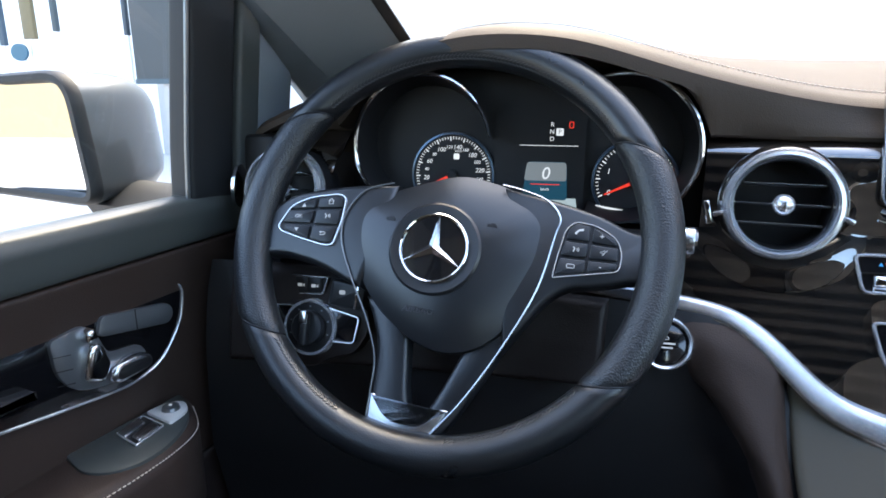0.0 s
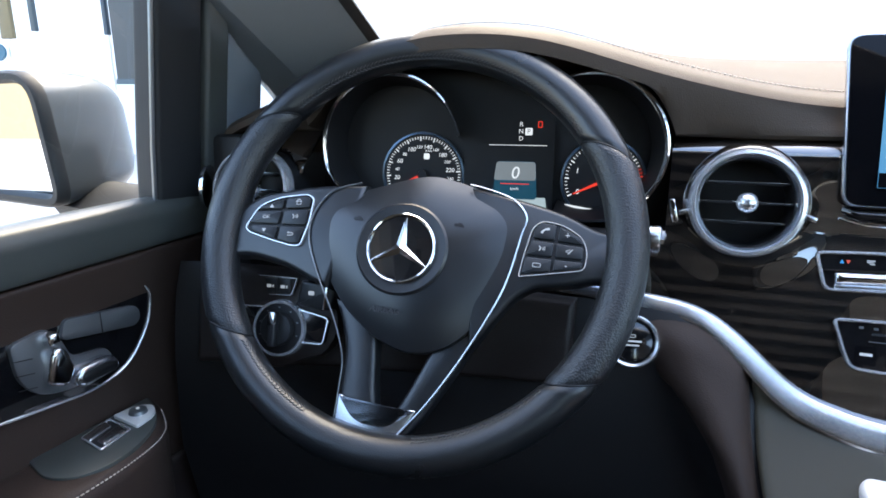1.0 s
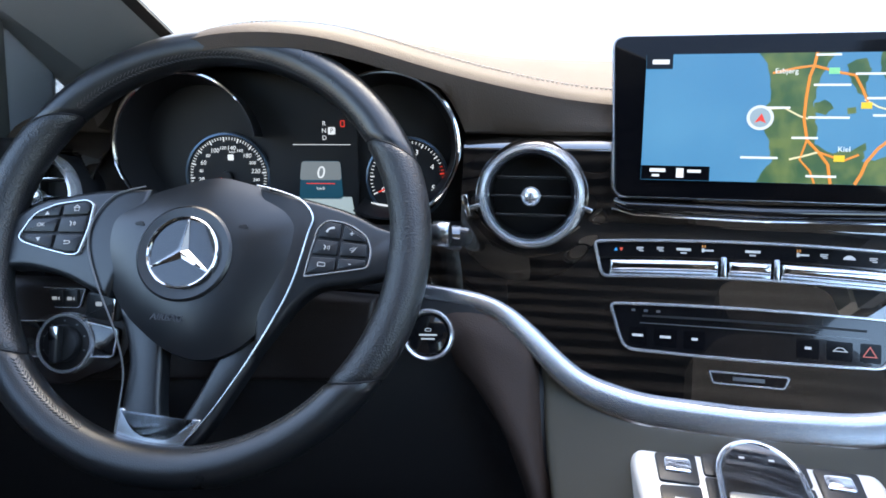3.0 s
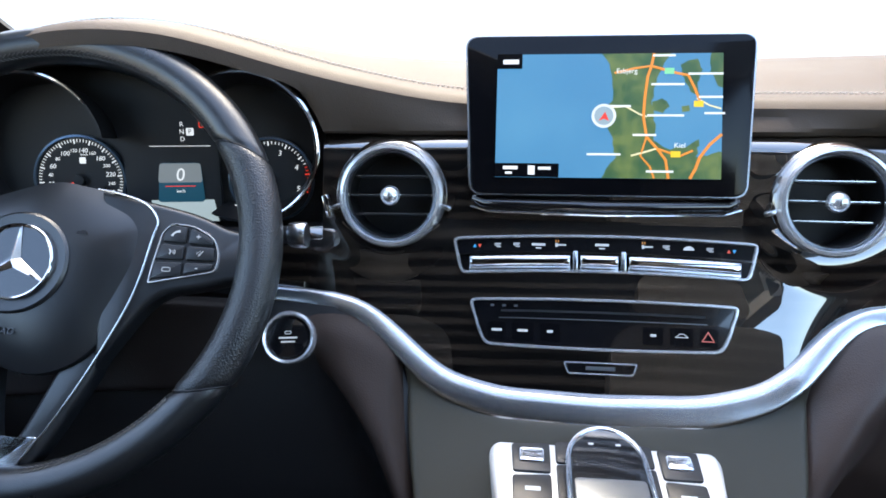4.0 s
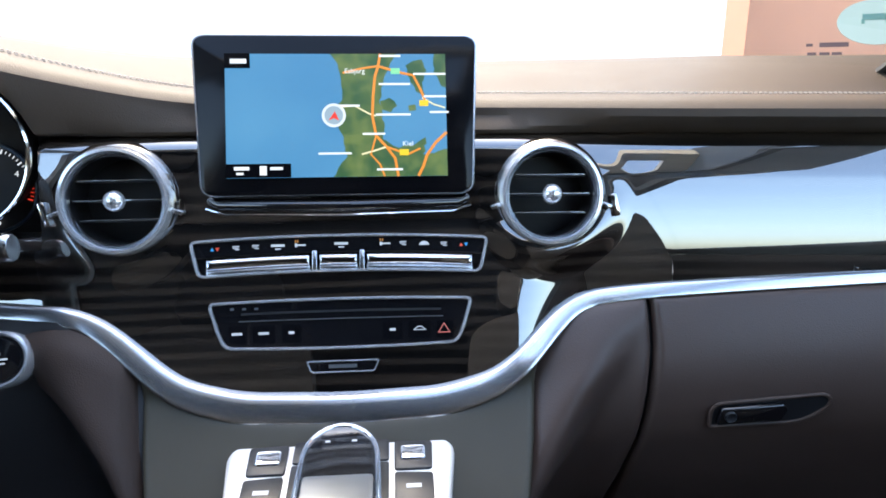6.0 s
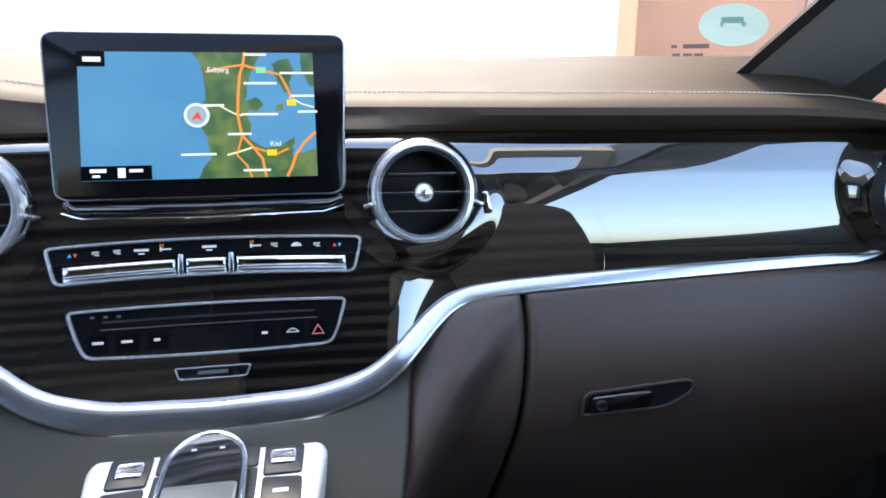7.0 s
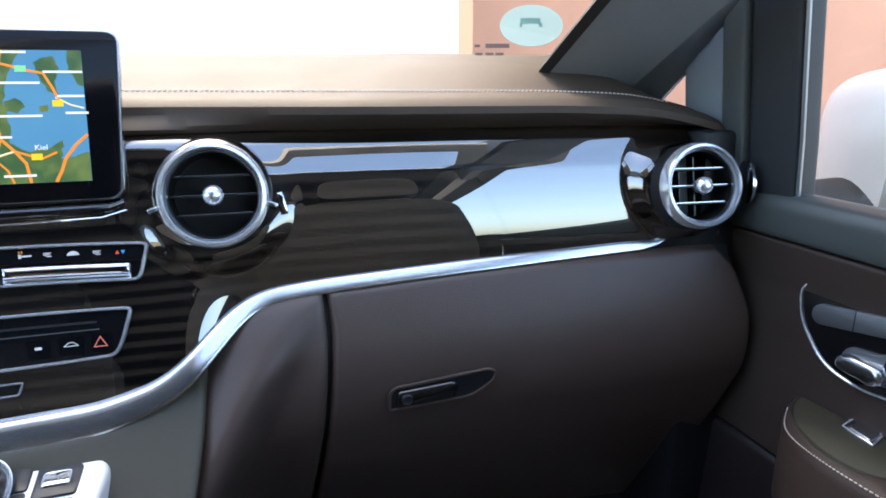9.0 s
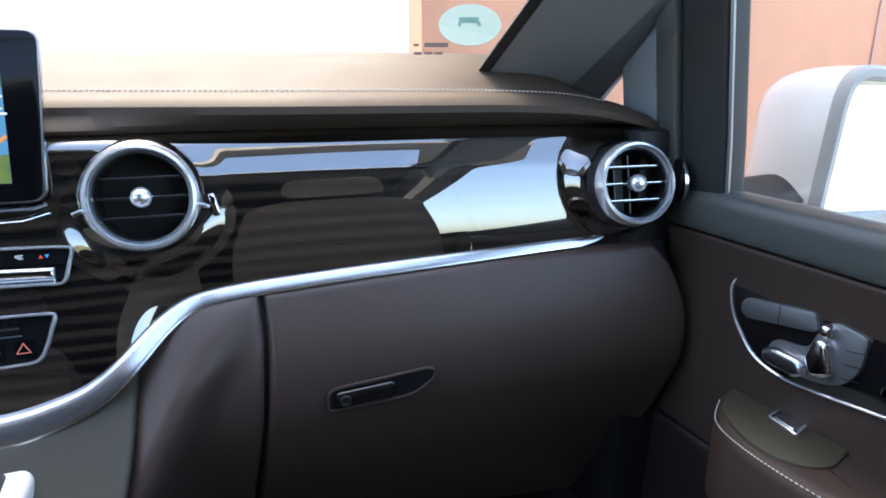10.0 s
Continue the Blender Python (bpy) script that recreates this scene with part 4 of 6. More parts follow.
button_pod(POD_R, [[(0.1070, 0.0112), (0.1125, 0.0172), (0.1250, 0.0152), (0.1238, 0.0025), (0.1058, 0.0042)], [(0.1275, 0.0148), (0.1450, 0.0055), (0.1465, 0.0000), (0.1262, 0.0022)],
                   [(0.1050, 0.0020), (0.1235, 0.0002), (0.1224, -0.0112), (0.1018, -0.0102)], [(0.1258, 0.0000), (0.1472, -0.0022), (0.1470, -0.0125), (0.1248, -0.0114)],
                   [(0.1012, -0.0126), (0.1222, -0.0135), (0.1214, -0.0235), (0.0985, -0.0265)], [(0.1246, -0.0137), (0.1468, -0.0148), (0.1462, -0.0195), (0.1236, -0.0232)]],
           [("phone", 0.116, 0.0100), ("+", 0.134, 0.0068), ("voice", 0.1135, -0.0048), ("mute", 0.136, -0.0062), ("page", 0.1105, -0.0190), ("-", 0.134, -0.0180)])
# column shroud behind the hub
wp("column_shroud", tube([(0, -0.01, -0.012), (0, -0.012, -0.06), (0.004, -0.018, -0.14)], lambda t: 0.052 + 0.006 * t, 28, up=(0, 1, 0)), BLACK, "black steering column shroud")


# ---- stalks and switches on the driver's side ----
def stalk(points, r, tip_label):
    t = thing("column_stalk", tip_label, "control stalk", points[-1], group="column stalks")
    part("arm", tube(points, lambda a: r * (0.7 + 0.3 * a), 12), BLACK, t)
    a, b = Vector(points[-2]), Vector(points[-1])
    d = (b - a).normalized()
    part("cap", tube([b - d * 0.004, b + d * 0.001, b + d * 0.010, b + d * 0.0115], lambda k: r * (1.0 + 0.12 * math.sin(math.pi * k)), 16, flat=1.25), SATIN, t, "silver stalk end cap")
    return t


stalk([(-0.12, 0.575, 0.868), (-0.06, 0.562, 0.871), (-0.015, 0.556, 0.8735), (-0.004, 0.5555, 0.8735)], 0.0085, "black gear selector stalk with a silver end cap")
stalk([(-0.27, 0.56, 0.845), (-0.305, 0.545, 0.842), (-0.335, 0.53, 0.84), (-0.345, 0.525, 0.84)], 0.008, "black indicator stalk behind the wheel")


def knee_pose(x, y, z, tilt=18.0, turn=7.0):
    return pose(x, y, z, 90 - tilt, 0, turn)


M = knee_pose(-0.326, 0.470, 0.777)
light_switch = thing("light_switch", "round black headlamp switch with a chrome surround", "switch", M)
kp = lambda name, bm, material, label="": part(name, bm, material, light_switch, label, m=M)
kp("back_plate", plate(rpoly([(-0.060, 0.018), (-0.030, 0.020), (0.016, 0.021), (0.050, 0.014), (0.046, -0.012), (0.020, -0.012), (-0.03, -0.014), (-0.06, -0.014)], 0.005), 0.003, 0.001, back=0.02), PIANO, "gloss black switch plate")
kp("chrome_edge", moved(frame_ring(rpoly([(-0.060, 0.018), (-0.030, 0.020), (0.016, 0.021), (0.050, 0.014), (0.046, -0.012), (0.020, -0.012), (-0.03, -0.014), (-0.06, -0.014)], 0.005), 0.0016, 0.0018), Matrix.Translation((0, 0, 0.0028))), RING, "chrome plate edge")
kp("dial_ring", moved(lathe([(0.0235, 0.002), (0.0240, 0.006), (0.0262, 0.0066), (0.0275, 0.004), (0.0275, -0.01), (0.0235, -0.01)], 48), Matrix.Identity(4)), RING, "chrome ring")
kp("dial_base", lathe([(0.0, 0.0055), (0.0235, 0.0055), (0.0235, -0.01), (0.0, -0.01)], 40), BLACK)
kp("knob", lathe([(0.0, 0.012), (0.0150, 0.012), (0.0162, 0.0105), (0.0166, 0.005), (0.0, 0.005)], 40), KEY)
kp("knob_grip", box(-0.0036, 0.0036, -0.0165, 0.0165, 0.011, 0.0205, 0.0022, 3), KEY, "raised grip bar")
kp("grip_line", box(-0.0040, 0.0040, 0.004, 0.0158, 0.0195, 0.0209, 0.0004), CHROME, "chrome pointer frame")
for k in range(7):
    an = radians(200 - k * 36)
    kp("printed_sign", moved(plate(rpoly([(-0.0009, -0.0006), (0.0009, -0.0006), (0.0009, 0.0006), (-0.0009, 0.0006)], 0.0003, 2), 0.0002), Matrix.Translation((0.0200 * math.cos(an), 0.0200 * math.sin(an), 0.0056))), CLEARGREY)
kp("lower_housing", plate(rpoly([(-0.066, 0.026), (0.056, 0.024), (0.058, 0.0), (0.045, -0.022), (0.022, -0.028), (0.005, -0.038), (-0.02, -0.038), (-0.066, -0.02)], 0.01), -0.002, 0.003, back=0.03), LEATHER_DARK, "dark brown switch housing")

M2 = knee_pose(-0.338, 0.487, 0.8135, 12)
key_row = thing("switch_row", "row of black push switches edged in chrome", "switch panel", M2)
part("body", plate(rpoly([(-0.045, -0.010), (0.016, -0.009), (0.022, 0.009), (-0.045, 0.010)], 0.003), 0.002, 0.001, back=0.02), BLACK, key_row, m=M2)
part("chrome_edge", moved(frame_ring(rpoly([(-0.045, -0.010), (0.016, -0.009), (0.022, 0.009), (-0.045, 0.010)], 0.003), 0.0012, 0.0022), Matrix.Translation((0, 0, 0.0018))), RING, key_row, "chrome edge", m=M2)
for k in range(4):
    b = part("button", moved(plate(rpoly([(-0.0068, -0.0075), (0.0068, -0.0075), (0.0068, 0.0075), (-0.0068, 0.0075)], 0.001, 2), 0.003, 0.0008), Matrix.Translation((-0.0355 + 0.0145 * k, 0, 0.001))), KEY, key_row, m=M2)
    part("printed_sign", moved(merge(plate([(-0.0035, -0.001), (0.001, -0.001), (0.001, 0.002), (-0.0035, 0.002)], 0.0002), plate([(0.0016, 0.0004), (0.0036, 0.0022), (0.0036, -0.0012)], 0.0002)), Matrix.Translation((-0.0355 + 0.0145 * k, -0.001, 0.0042))), ICON, b, m=M2)
M3 = knee_pose(-0.292, 0.489, 0.811, 12)
brake = thing("brake_release", "black release handle with a chrome edge line", "handle", M3)
part("handle", plate(rpoly([(-0.020, -0.013), (0.014, -0.016), (0.020, 0.008), (-0.016, 0.012)], 0.004), 0.010, 0.003, 3, back=0.02), KEY, brake, m=M3)
part("chrome_line", moved(box(-0.0012, 0.0012, -0.013, 0.011, 0, 0.0118, 0.0005), pose(0.010, -0.002, 0, 0, 0, -8)), CHROME, brake, "chrome line", m=M3)
part("printed_sign", moved(plate(rpoly([(-0.003, -0.002), (0.003, -0.002), (0.003, 0.002), (-0.003, 0.002)], 0.001, 2), 0.0003), Matrix.Translation((-0.005, 0, 0.0099))), ICON, brake, m=M3)

M4 = pose(-0.009, 0.540, 0.7835, 68, 0, 10)
start_button = thing("start_button", "round black start button in a chrome ring", "button", M4)
part("ring", lathe([(0.0190, 0.004), (0.0198, 0.0075), (0.0215, 0.0085), (0.0232, 0.006), (0.0236, -0.035), (0.0190, -0.035)], 48), RING, start_button, "chrome ring", m=M4)
part("cap", lathe([(0.0, 0.0075), (0.010, 0.0072), (0.0168, 0.006), (0.0188, 0.003), (0.0188, -0.01), (0.0, -0.01)], 40), PIANO, start_button, m=M4)
part("printed_sign", moved(merge(box(-0.008, 0.008, -0.0008, 0.0008, 0, 0.0003), box(-0.006, 0.006, -0.0042, -0.0028, 0, 0.0003), frame_ring(rpoly([(-0.0028, 0.003), (0.0028, 0.003), (0.0028, 0.006), (-0.0028, 0.006)], 0.0012, 3), 0.0006, 0.0003)), Matrix.Translation((0, 0, 0.0073))), ICON, start_button, m=M4)


# ---- instrument cluster, turned a little towards the driver ----
CLUSTER = pose(-0.155, 0.5745, 0.946, 90 - 4, 0, 9.6)
cluster = thing("instrument_cluster", "black instrument cluster with two tubes and a lit display", "instrument cluster", CLUSTER)
cp = lambda name, bm, material, label="", parent=None, smooth=True: part(name, bm, material, parent or cluster, label, smooth, CLUSTER)
LX, RX, TR_ = -0.0955, 0.0955, 0.0675
E2 = 2.0 ** -EXPOSURE
LIT_WHITE, LIT_RED = glow("lit_white", (0.80, 0.84, 0.88), 1.0 * E2), glow("lit_red", (0.95, 0.055, 0.03), 0.9 * E2)
LIT_PANEL, LIT_GREY, LIT_BLUE = glow("lit_display_pale", (0.42, 0.52, 0.55), 0.9 * E2), glow("lit_display_grey", (0.20, 0.23, 0.25), 0.9 * E2), glow("lit_display_blue", (0.01, 0.06, 0.10), 1.0 * E2)
BEZEL = mat("dial_bezel", (0.10, 0.14, 0.19), 0.3, 0.8, blotch=0.03)
cp("backing", moved(box(-0.195, 0.185, -0.100, 0.080, -0.085, -0.080), Matrix.Identity(4)), BLACK, "matt black backing")
for sx, name in ((LX, "left"), (RX, "right")):
    # the wall of the right-hand tube is cut away towards the display
    b0, b1 = (radians(-118), radians(118)) if sx > 0 else (radians(8), radians(322))
    wall = [(TR_ + 0.001, 0.0), (TR_ - 0.001, 0.0), (TR_ - 0.008, -0.045), (TR_ - 0.006, -0.045)]

    def shell(a, b, sx=sx, b0=b0, b1=b1):
        r, h = wall[int(round(b * 4)) % 4]
        an = b0 + (b1 - b0) * a
        return (sx + r * math.cos(an), r * math.sin(an), h)
    tb = cp("tube", surf(shell, 64, 4, closed_v=True), BLACK, "matt black gauge tube")
    # bright edge on the outer part of the tube
    pts = []
    for k in range(61):
        an = radians(-72 + 192 * k / 60) if sx > 0 else radians(35 + 200 * k / 60)
        pts.append((sx + TR_ * math.cos(an), TR_ * math.sin(an), 0.001))
    cp("bright_edge", tube(pts, lambda t: 0.0005 + 0.0021 * math.sin(math.pi * min(1, max(0, t))) ** 0.4, 8, up=(0, 0, 1)), CHROME, "chrome edge of the gauge tube", tb)
cp("face_surround", plate(rpoly([(-0.175, -0.090), (0.172, -0.090), (0.172, -0.02), (0.15, 0.072), (-0.15, 0.072), (-0.175, -0.02)], 0.01), -0.046, back=0.05), BLACK, "matt black gauge surround")
FZ = -0.0445


def gauge(cx, cy, r, marks, start, end, label, red=None, needle=None, sub=()):
    g = cp("gauge", moved(lathe([(0, 0.0), (r, 0.0), (r, -0.003), (0, -0.003)], 56), Matrix.Translation((cx, cy, FZ + 0.002))), BLACK, label)
    cp("bezel", moved(lathe([(r * 0.985, 0.0), (r * 1.0, 0.003), (r * 1.05, 0.0025), (r * 1.06, -0.002)], 64), Matrix.Translation((cx, cy, FZ + 0.002))), BEZEL, "thin steel-blue bezel", g)
    n = marks
    for k in range(n + 1):
        an = radians(start + (end - start) * k / n)
        big = k % 5 == 0
        m = Matrix.Translation((cx, cy, FZ + 0.0022)) @ Matrix.Rotation(an, 4, "Z")
        hot = red and k / n > red
        cp("tick", moved(box(r * (0.84 if big else 0.88), r * 0.95, -0.00035 if not big else -0.0006, 0.00035 if not big else 0.0006, 0, 0.0003), m), LIT_RED if hot else LIT_WHITE, "", g, False)
    for body, f, size in sub:
        an = radians(start + (end - start) * f)
        cp("numeral", moved(text(body, size, 0.0001, shear=0.15), Matrix.Translation((cx + r * 0.69 * math.cos(an), cy + r * 0.69 * math.sin(an), FZ + 0.0024))), LIT_WHITE, "", g, False)
    an = radians(start + (end - start) * needle)
    m = Matrix.Translation((cx, cy, FZ + 0.005)) @ Matrix.Rotation(an, 4, "Z")
    cp("needle", moved(plate([(-0.002, -0.0017), (r * 0.80, -0.0006), (r * 0.80, 0.0006), (-0.002, 0.0017)], 0.0006), m), LIT_RED, "red needle", g, False)
    cp("needle_hub", moved(lathe([(0, 0.004), (r * 0.12, 0.0035), (r * 0.14, 0.0), (0, 0)], 24), Matrix.Translation((cx, cy, FZ + 0.0045))), BLACK, "", g)
    return g


SPEED = [(str(v), v / 260, 0.0062 if v % 40 == 20 else 0.0046) for v in range(20, 261, 20)]
g = gauge(-0.0715, -0.0310, 0.0415, 52, 205, -25, "speedometer dial with white numerals", needle=0.0, sub=SPEED)
cp("unit_sign", moved(plate(rpoly([(-0.003, -0.003), (0.003, -0.003), (0.003, 0.003), (-0.003, 0.003)], 0.0012, 3), 0.0003), Matrix.Translation((-0.068, -0.012, FZ + 0.0024))), LIT_WHITE, "", g)
cp("unit_lettering", moved(text("km/h", 0.0034, 0.0001), Matrix.Translation((-0.066, -0.0065, FZ + 0.0024))), LIT_WHITE, "", g, False)
gauge(0.1110, -0.0325, 0.0395, 40, 205, -20, "rev counter dial with white numerals and red zone", red=0.82, needle=0.0, sub=[(str(v), v / 5, 0.0075) for v in range(0, 6)])
cp("fuel_strip", moved(plate(rpoly([(-0.034, -0.003), (0.012, -0.007), (0.014, -0.003), (-0.032, 0.004)], 0.002), 0.0004), Matrix.Translation((0.106, -0.060, FZ + 0.0060))), LIT_WHITE, "lit white strip under the dial")
# the display between the tubes
disp = cp("centre_display", plate(rpoly([(-0.028, -0.082), (0.062, -0.082), (0.062, 0.030), (-0.028, 0.030)], 0.003), FZ + 0.005, back=0.05), BLACK, "black trip display")
dz = FZ + 0.0054
DC = 0.0230
cp("lit_base", moved(plate([(-0.034, -0.070), (0.036, -0.070), (0.032, -0.046), (-0.028, -0.046)], 0.0002), Matrix.Translation((DC, -0.005, dz))), LIT_PANEL, "pale lower display band", disp, False)
cp("lit_tile", moved(plate(rpoly([(-0.0225, -0.048), (0.0225, -0.048), (0.0205, -0.010), (-0.0185, -0.010)], 0.004), 0.0003), Matrix.Translation((DC + 0.001, -0.005, dz + 0.0002))), LIT_BLUE, "dark blue tile", disp, False)
cp("lit_tile_top", moved(plate(rpoly([(-0.0212, -0.029), (0.0212, -0.029), (0.0203, -0.0105), (-0.0186, -0.0105)], 0.003), 0.0002), Matrix.Translation((DC + 0.001, -0.005, dz + 0.0006))), LIT_GREY, "grey tile", disp, False)
cp("numeral", moved(text("0", 0.0175, 0.0001, shear=0.15), Matrix.Translation((DC + 0.001, -0.027, dz + 0.0010))), LIT_WHITE, "", disp, False)
cp("red_line", moved(box(-0.0145, 0.0145, -0.0004, 0.0004, 0, 0.0002), Matrix.Translation((DC + 0.001, -0.0375, dz + 0.0010))), LIT_RED, "", disp, False)
cp("unit_lettering", moved(text("km/h", 0.0042, 0.0001), Matrix.Translation((DC + 0.001, -0.0425, dz + 0.0008))), LIT_WHITE, "", disp, False)
cp("divider_line", moved(box(-0.029, 0.029, -0.0003, 0.0003, 0, 0.0002), Matrix.Translation((DC + 0.003, 0.001, dz))), LIT_WHITE, "", disp, False)
for body, x, y, s in (("R", 0.006, 0.0215, 0.0062), ("N", 0.0058, 0.0145, 0.0062), ("D", 0.006, 0.0075, 0.0062)):
    cp("gear_letter", moved(text(body, s, 0.0001), Matrix.Translation((DC + x, y, dz))), LIT_WHITE, "", disp, False)
cp("gear_frame", moved(plate(rpoly([(-0.0036, -0.0036), (0.0036, -0.0036), (0.0036, 0.0036), (-0.0036, 0.0036)], 0.001, 2), 0.0002), Matrix.Translation((DC + 0.0135, 0.0145, dz))), LIT_WHITE, "", disp, False)
cp("gear_letter", moved(text("P", 0.0062, 0.0001), Matrix.Translation((DC + 0.0135, 0.0145, dz + 0.0004))), BLACK, "", disp, False)
cp("warning_sign", moved(frame_ring(rpoly([(-0.0022, -0.0032), (0.0022, -0.0032), (0.0022, 0.0032), (-0.0022, 0.0032)], 0.001, 2), 0.0008, 0.0002), Matrix.Translation((DC + 0.0245, 0.0215, dz))), LIT_RED, "", disp, False)


# ---- air vents ----
def air_vent(x, z, outer):
    M = pose(x, 0.521, z, 76, 0, -6 if x > CX else 6) if outer else on_face(x, z, 0.002)
    v = thing("air_vent", "round air vent in a broad chrome ring" + (" at the dashboard's end" if outer else " beside the screen"), "air vent", M, group="air vents")
    ap = lambda name, bm, material, label="": part(name, bm, material, v, label, m=M)
    s = 0.91 if outer else 1.0
    ap("outer_ring", lathe([(0.0410 * s, 0.004), (0.0412 * s, 0.0105), (0.0425 * s, 0.0130), (0.0450 * s, 0.0125), (0.0470 * s, 0.0085), (0.0478 * s, 0.002), (0.0480 * s, -0.006), (0.0410 * s, -0.006)], 72), RING, "broad chrome ring")
    ap("inner_ring", lathe([(0.0378 * s, -0.004), (0.0380 * s, 0.0065), (0.0392 * s, 0.0085), (0.0404 * s, 0.0070), (0.0406 * s, -0.004)], 72), SATIN, "narrow satin inner ring")
    ap("barrel", lathe([(0.0378 * s, 0.004), (0.0370 * s, -0.030), (0.0, -0.030), (0.0, -0.032), (0.0376 * s, -0.032), (0.0384 * s, 0.004)], 56), BLACK, "black vent barrel")
    roll = 0.0
    for k in (-1, 0, 1):
        h = 0.0172 * k
        w = math.sqrt(0.0368 ** 2 - h * h) * s
        sl = box(-w, w, h - 0.0010, h + 0.0010, -0.016, 0.0015, 0.0004, 1)
        ap("slat", moved(sl, Matrix.Rotation(roll, 4, "Z")), KEY, "black slat")
        ap("slat_edge", moved(box(-w * 0.96, w * 0.96, h + 0.0005, h + 0.0012, 0.0012, 0.0022), Matrix.Rotation(roll, 4, "Z")), SATIN, "thin bright slat edge")
    if outer:
        for k in (-1, 0):
            h = 0.0165 * k - 0.003
            w = math.sqrt(0.0365 ** 2 - h * h) * s
            ap("rear_vane", moved(box(h - 0.0007, h + 0.0007, -w * 0.9, w * 0.9, -0.014, -0.003), Matrix.Rotation(roll, 4, "Z")), KEY, "black upright vane")
    ap("knob", lathe([(0.0, 0.0165), (0.0045, 0.0158), (0.0080, 0.0128), (0.0092, 0.0080), (0.0078, 0.0030), (0.0055, -0.004), (0.0, -0.004)], 32), RING, "round chrome knob")
    ap("knob_groove", box(-0.0012, 0.0012, -0.0035, 0.0035, 0.0150, 0.0166, 0.0004), SATIN)
    if not outer:
        for sx in (-1, 1):
            m = pose(sx * 0.0505, -0.0105, 0.003, 0, 0, -20 * sx)
            ap("adjuster", moved(box(-0.0045, 0.0045, -0.0022, 0.0022, -0.004, 0.005, 0.001), m), SATIN, "small silver adjuster tab")
        ap("adjuster_end", moved(box(-0.0028, 0.0028, -0.0105, 0.0105, -0.004, 0.006, 0.0012), pose((-1 if x < CX else 1) * 0.0590, -0.010, 0.0, 0, 0, 12)), CHROME, "chrome adjuster end")
    else:
        e = 1 if x > CX else -1
        ap("end_lever", moved(lathe([(0, 0.004), (0.010, 0.003), (0.0165, 0.0), (0.017, -0.006), (0, -0.006)], 28), Matrix.Translation((e * 0.055, 0.002, 0.004)) @ pose(0, 0, 0, 0, 78 * e, 0) @ Matrix.Diagonal((1, 1.3, 0.6, 1))), CHROME, "chrome oval end piece")
    if outer:
        ap("collar", lathe([(0.0478 * s, 0.0), (0.0490 * s, -0.004), (0.0490 * s, -0.035), (0.0440 * s, -0.035)], 56), BLACK, "matt black collar")
    else:
        ap("collar", lathe([(0.0475 * s, 0.004), (0.0505 * s, 0.0015), (0.0525 * s, -0.004), (0.0545 * s, -0.012), (0.047 * s, -0.012)], 64), WOOD, "dark veneer collar")
    return v


for k, (vx, vz) in enumerate(VENTS):
    air_vent(vx, vz, k in (0, 3))


# ---- centre screen ----
SCR = pose(CX, 0.6125, 0.9735, 90 - 15.5, 0, 0)
screen = thing("infotainment_screen", "black tablet-like screen showing a road map", "screen", SCR)
sp = lambda name, bm, material, label="", parent=None, smooth=True: part(name, bm, material, parent or screen, label, smooth, SCR)
HOUSE = rpoly([(-0.1180, -0.0695), (0.1180, -0.0695), (0.1245, 0.0715), (-0.1245, 0.0715)], 0.012, 6)
sp("housing", plate(HOUSE, -0.002, 0.0, back=0.011), BLACK, "black rear housing")
sp("silver_edge", moved(frame_ring([(p.x * 1.016, p.y * 1.016) for p in HOUSE], 0.0026, 0.005), Matrix.Translation((0, 0, -0.006))), SATIN, "silver edge round the screen")
sp("glass_front", plate(HOUSE, 0.0, 0.001, back=0.004), SCREEN_GLASS, "black glass front")
# map
AW, AH = 0.0965, 0.0545


def map_material(name, a, b, scale):
    m = mat(name, (0.02, 0.02, 0.02), 0.4)
    nt = m.node_tree
    bs = nt.nodes["Principled BSDF"]
    tc, n1, cr = nt.nodes.new("ShaderNodeTexCoord"), nt.nodes.new("ShaderNodeTexNoise"), nt.nodes.new("ShaderNodeValToRGB")
    n1.inputs["Scale"].default_value, n1.inputs["Detail"].default_value = scale, 5.0
    cr.color_ramp.elements[0].position, cr.color_ramp.elements[1].position = 0.38, 0.62
    cr.color_ramp.elements[0].color, cr.color_ramp.elements[1].color = (*a, 1), (*b, 1)
    nt.links.new(tc.outputs["Object"], n1.inputs["Vector"])
    nt.links.new(n1.outputs["Fac"], cr.inputs["Fac"])
    nt.links.new(cr.outputs[0], bs.inputs["Emission Color"])
    bs.inputs["Emission Strength"].default_value = E2
    return m


SEA = map_material("map_sea", (0.070, 0.300, 0.60), (0.100, 0.360, 0.66), 9)
LAND = map_material("map_land", (0.030, 0.115, 0.020), (0.16, 0.24, 0.045), 55)
ROAD, ROAD_W = glow("map_road_orange", (0.85, 0.28, 0.03), E2), glow("map_road_pale", (0.85, 0.75, 0.45), E2)
sea = sp("map", moved(box(-AW, AW, -AH, AH, 0.0, 0.0006), Matrix.Translation((0, 0, 0.0006))), SEA, "lit road map, blue sea and green coast", smooth=False)
mx = lambda px: -AW + 2 * AW * px / 388.0     # map places in its own units, 388 wide and 217 high
my = lambda py: AH - 2 * AH * py / 217.0


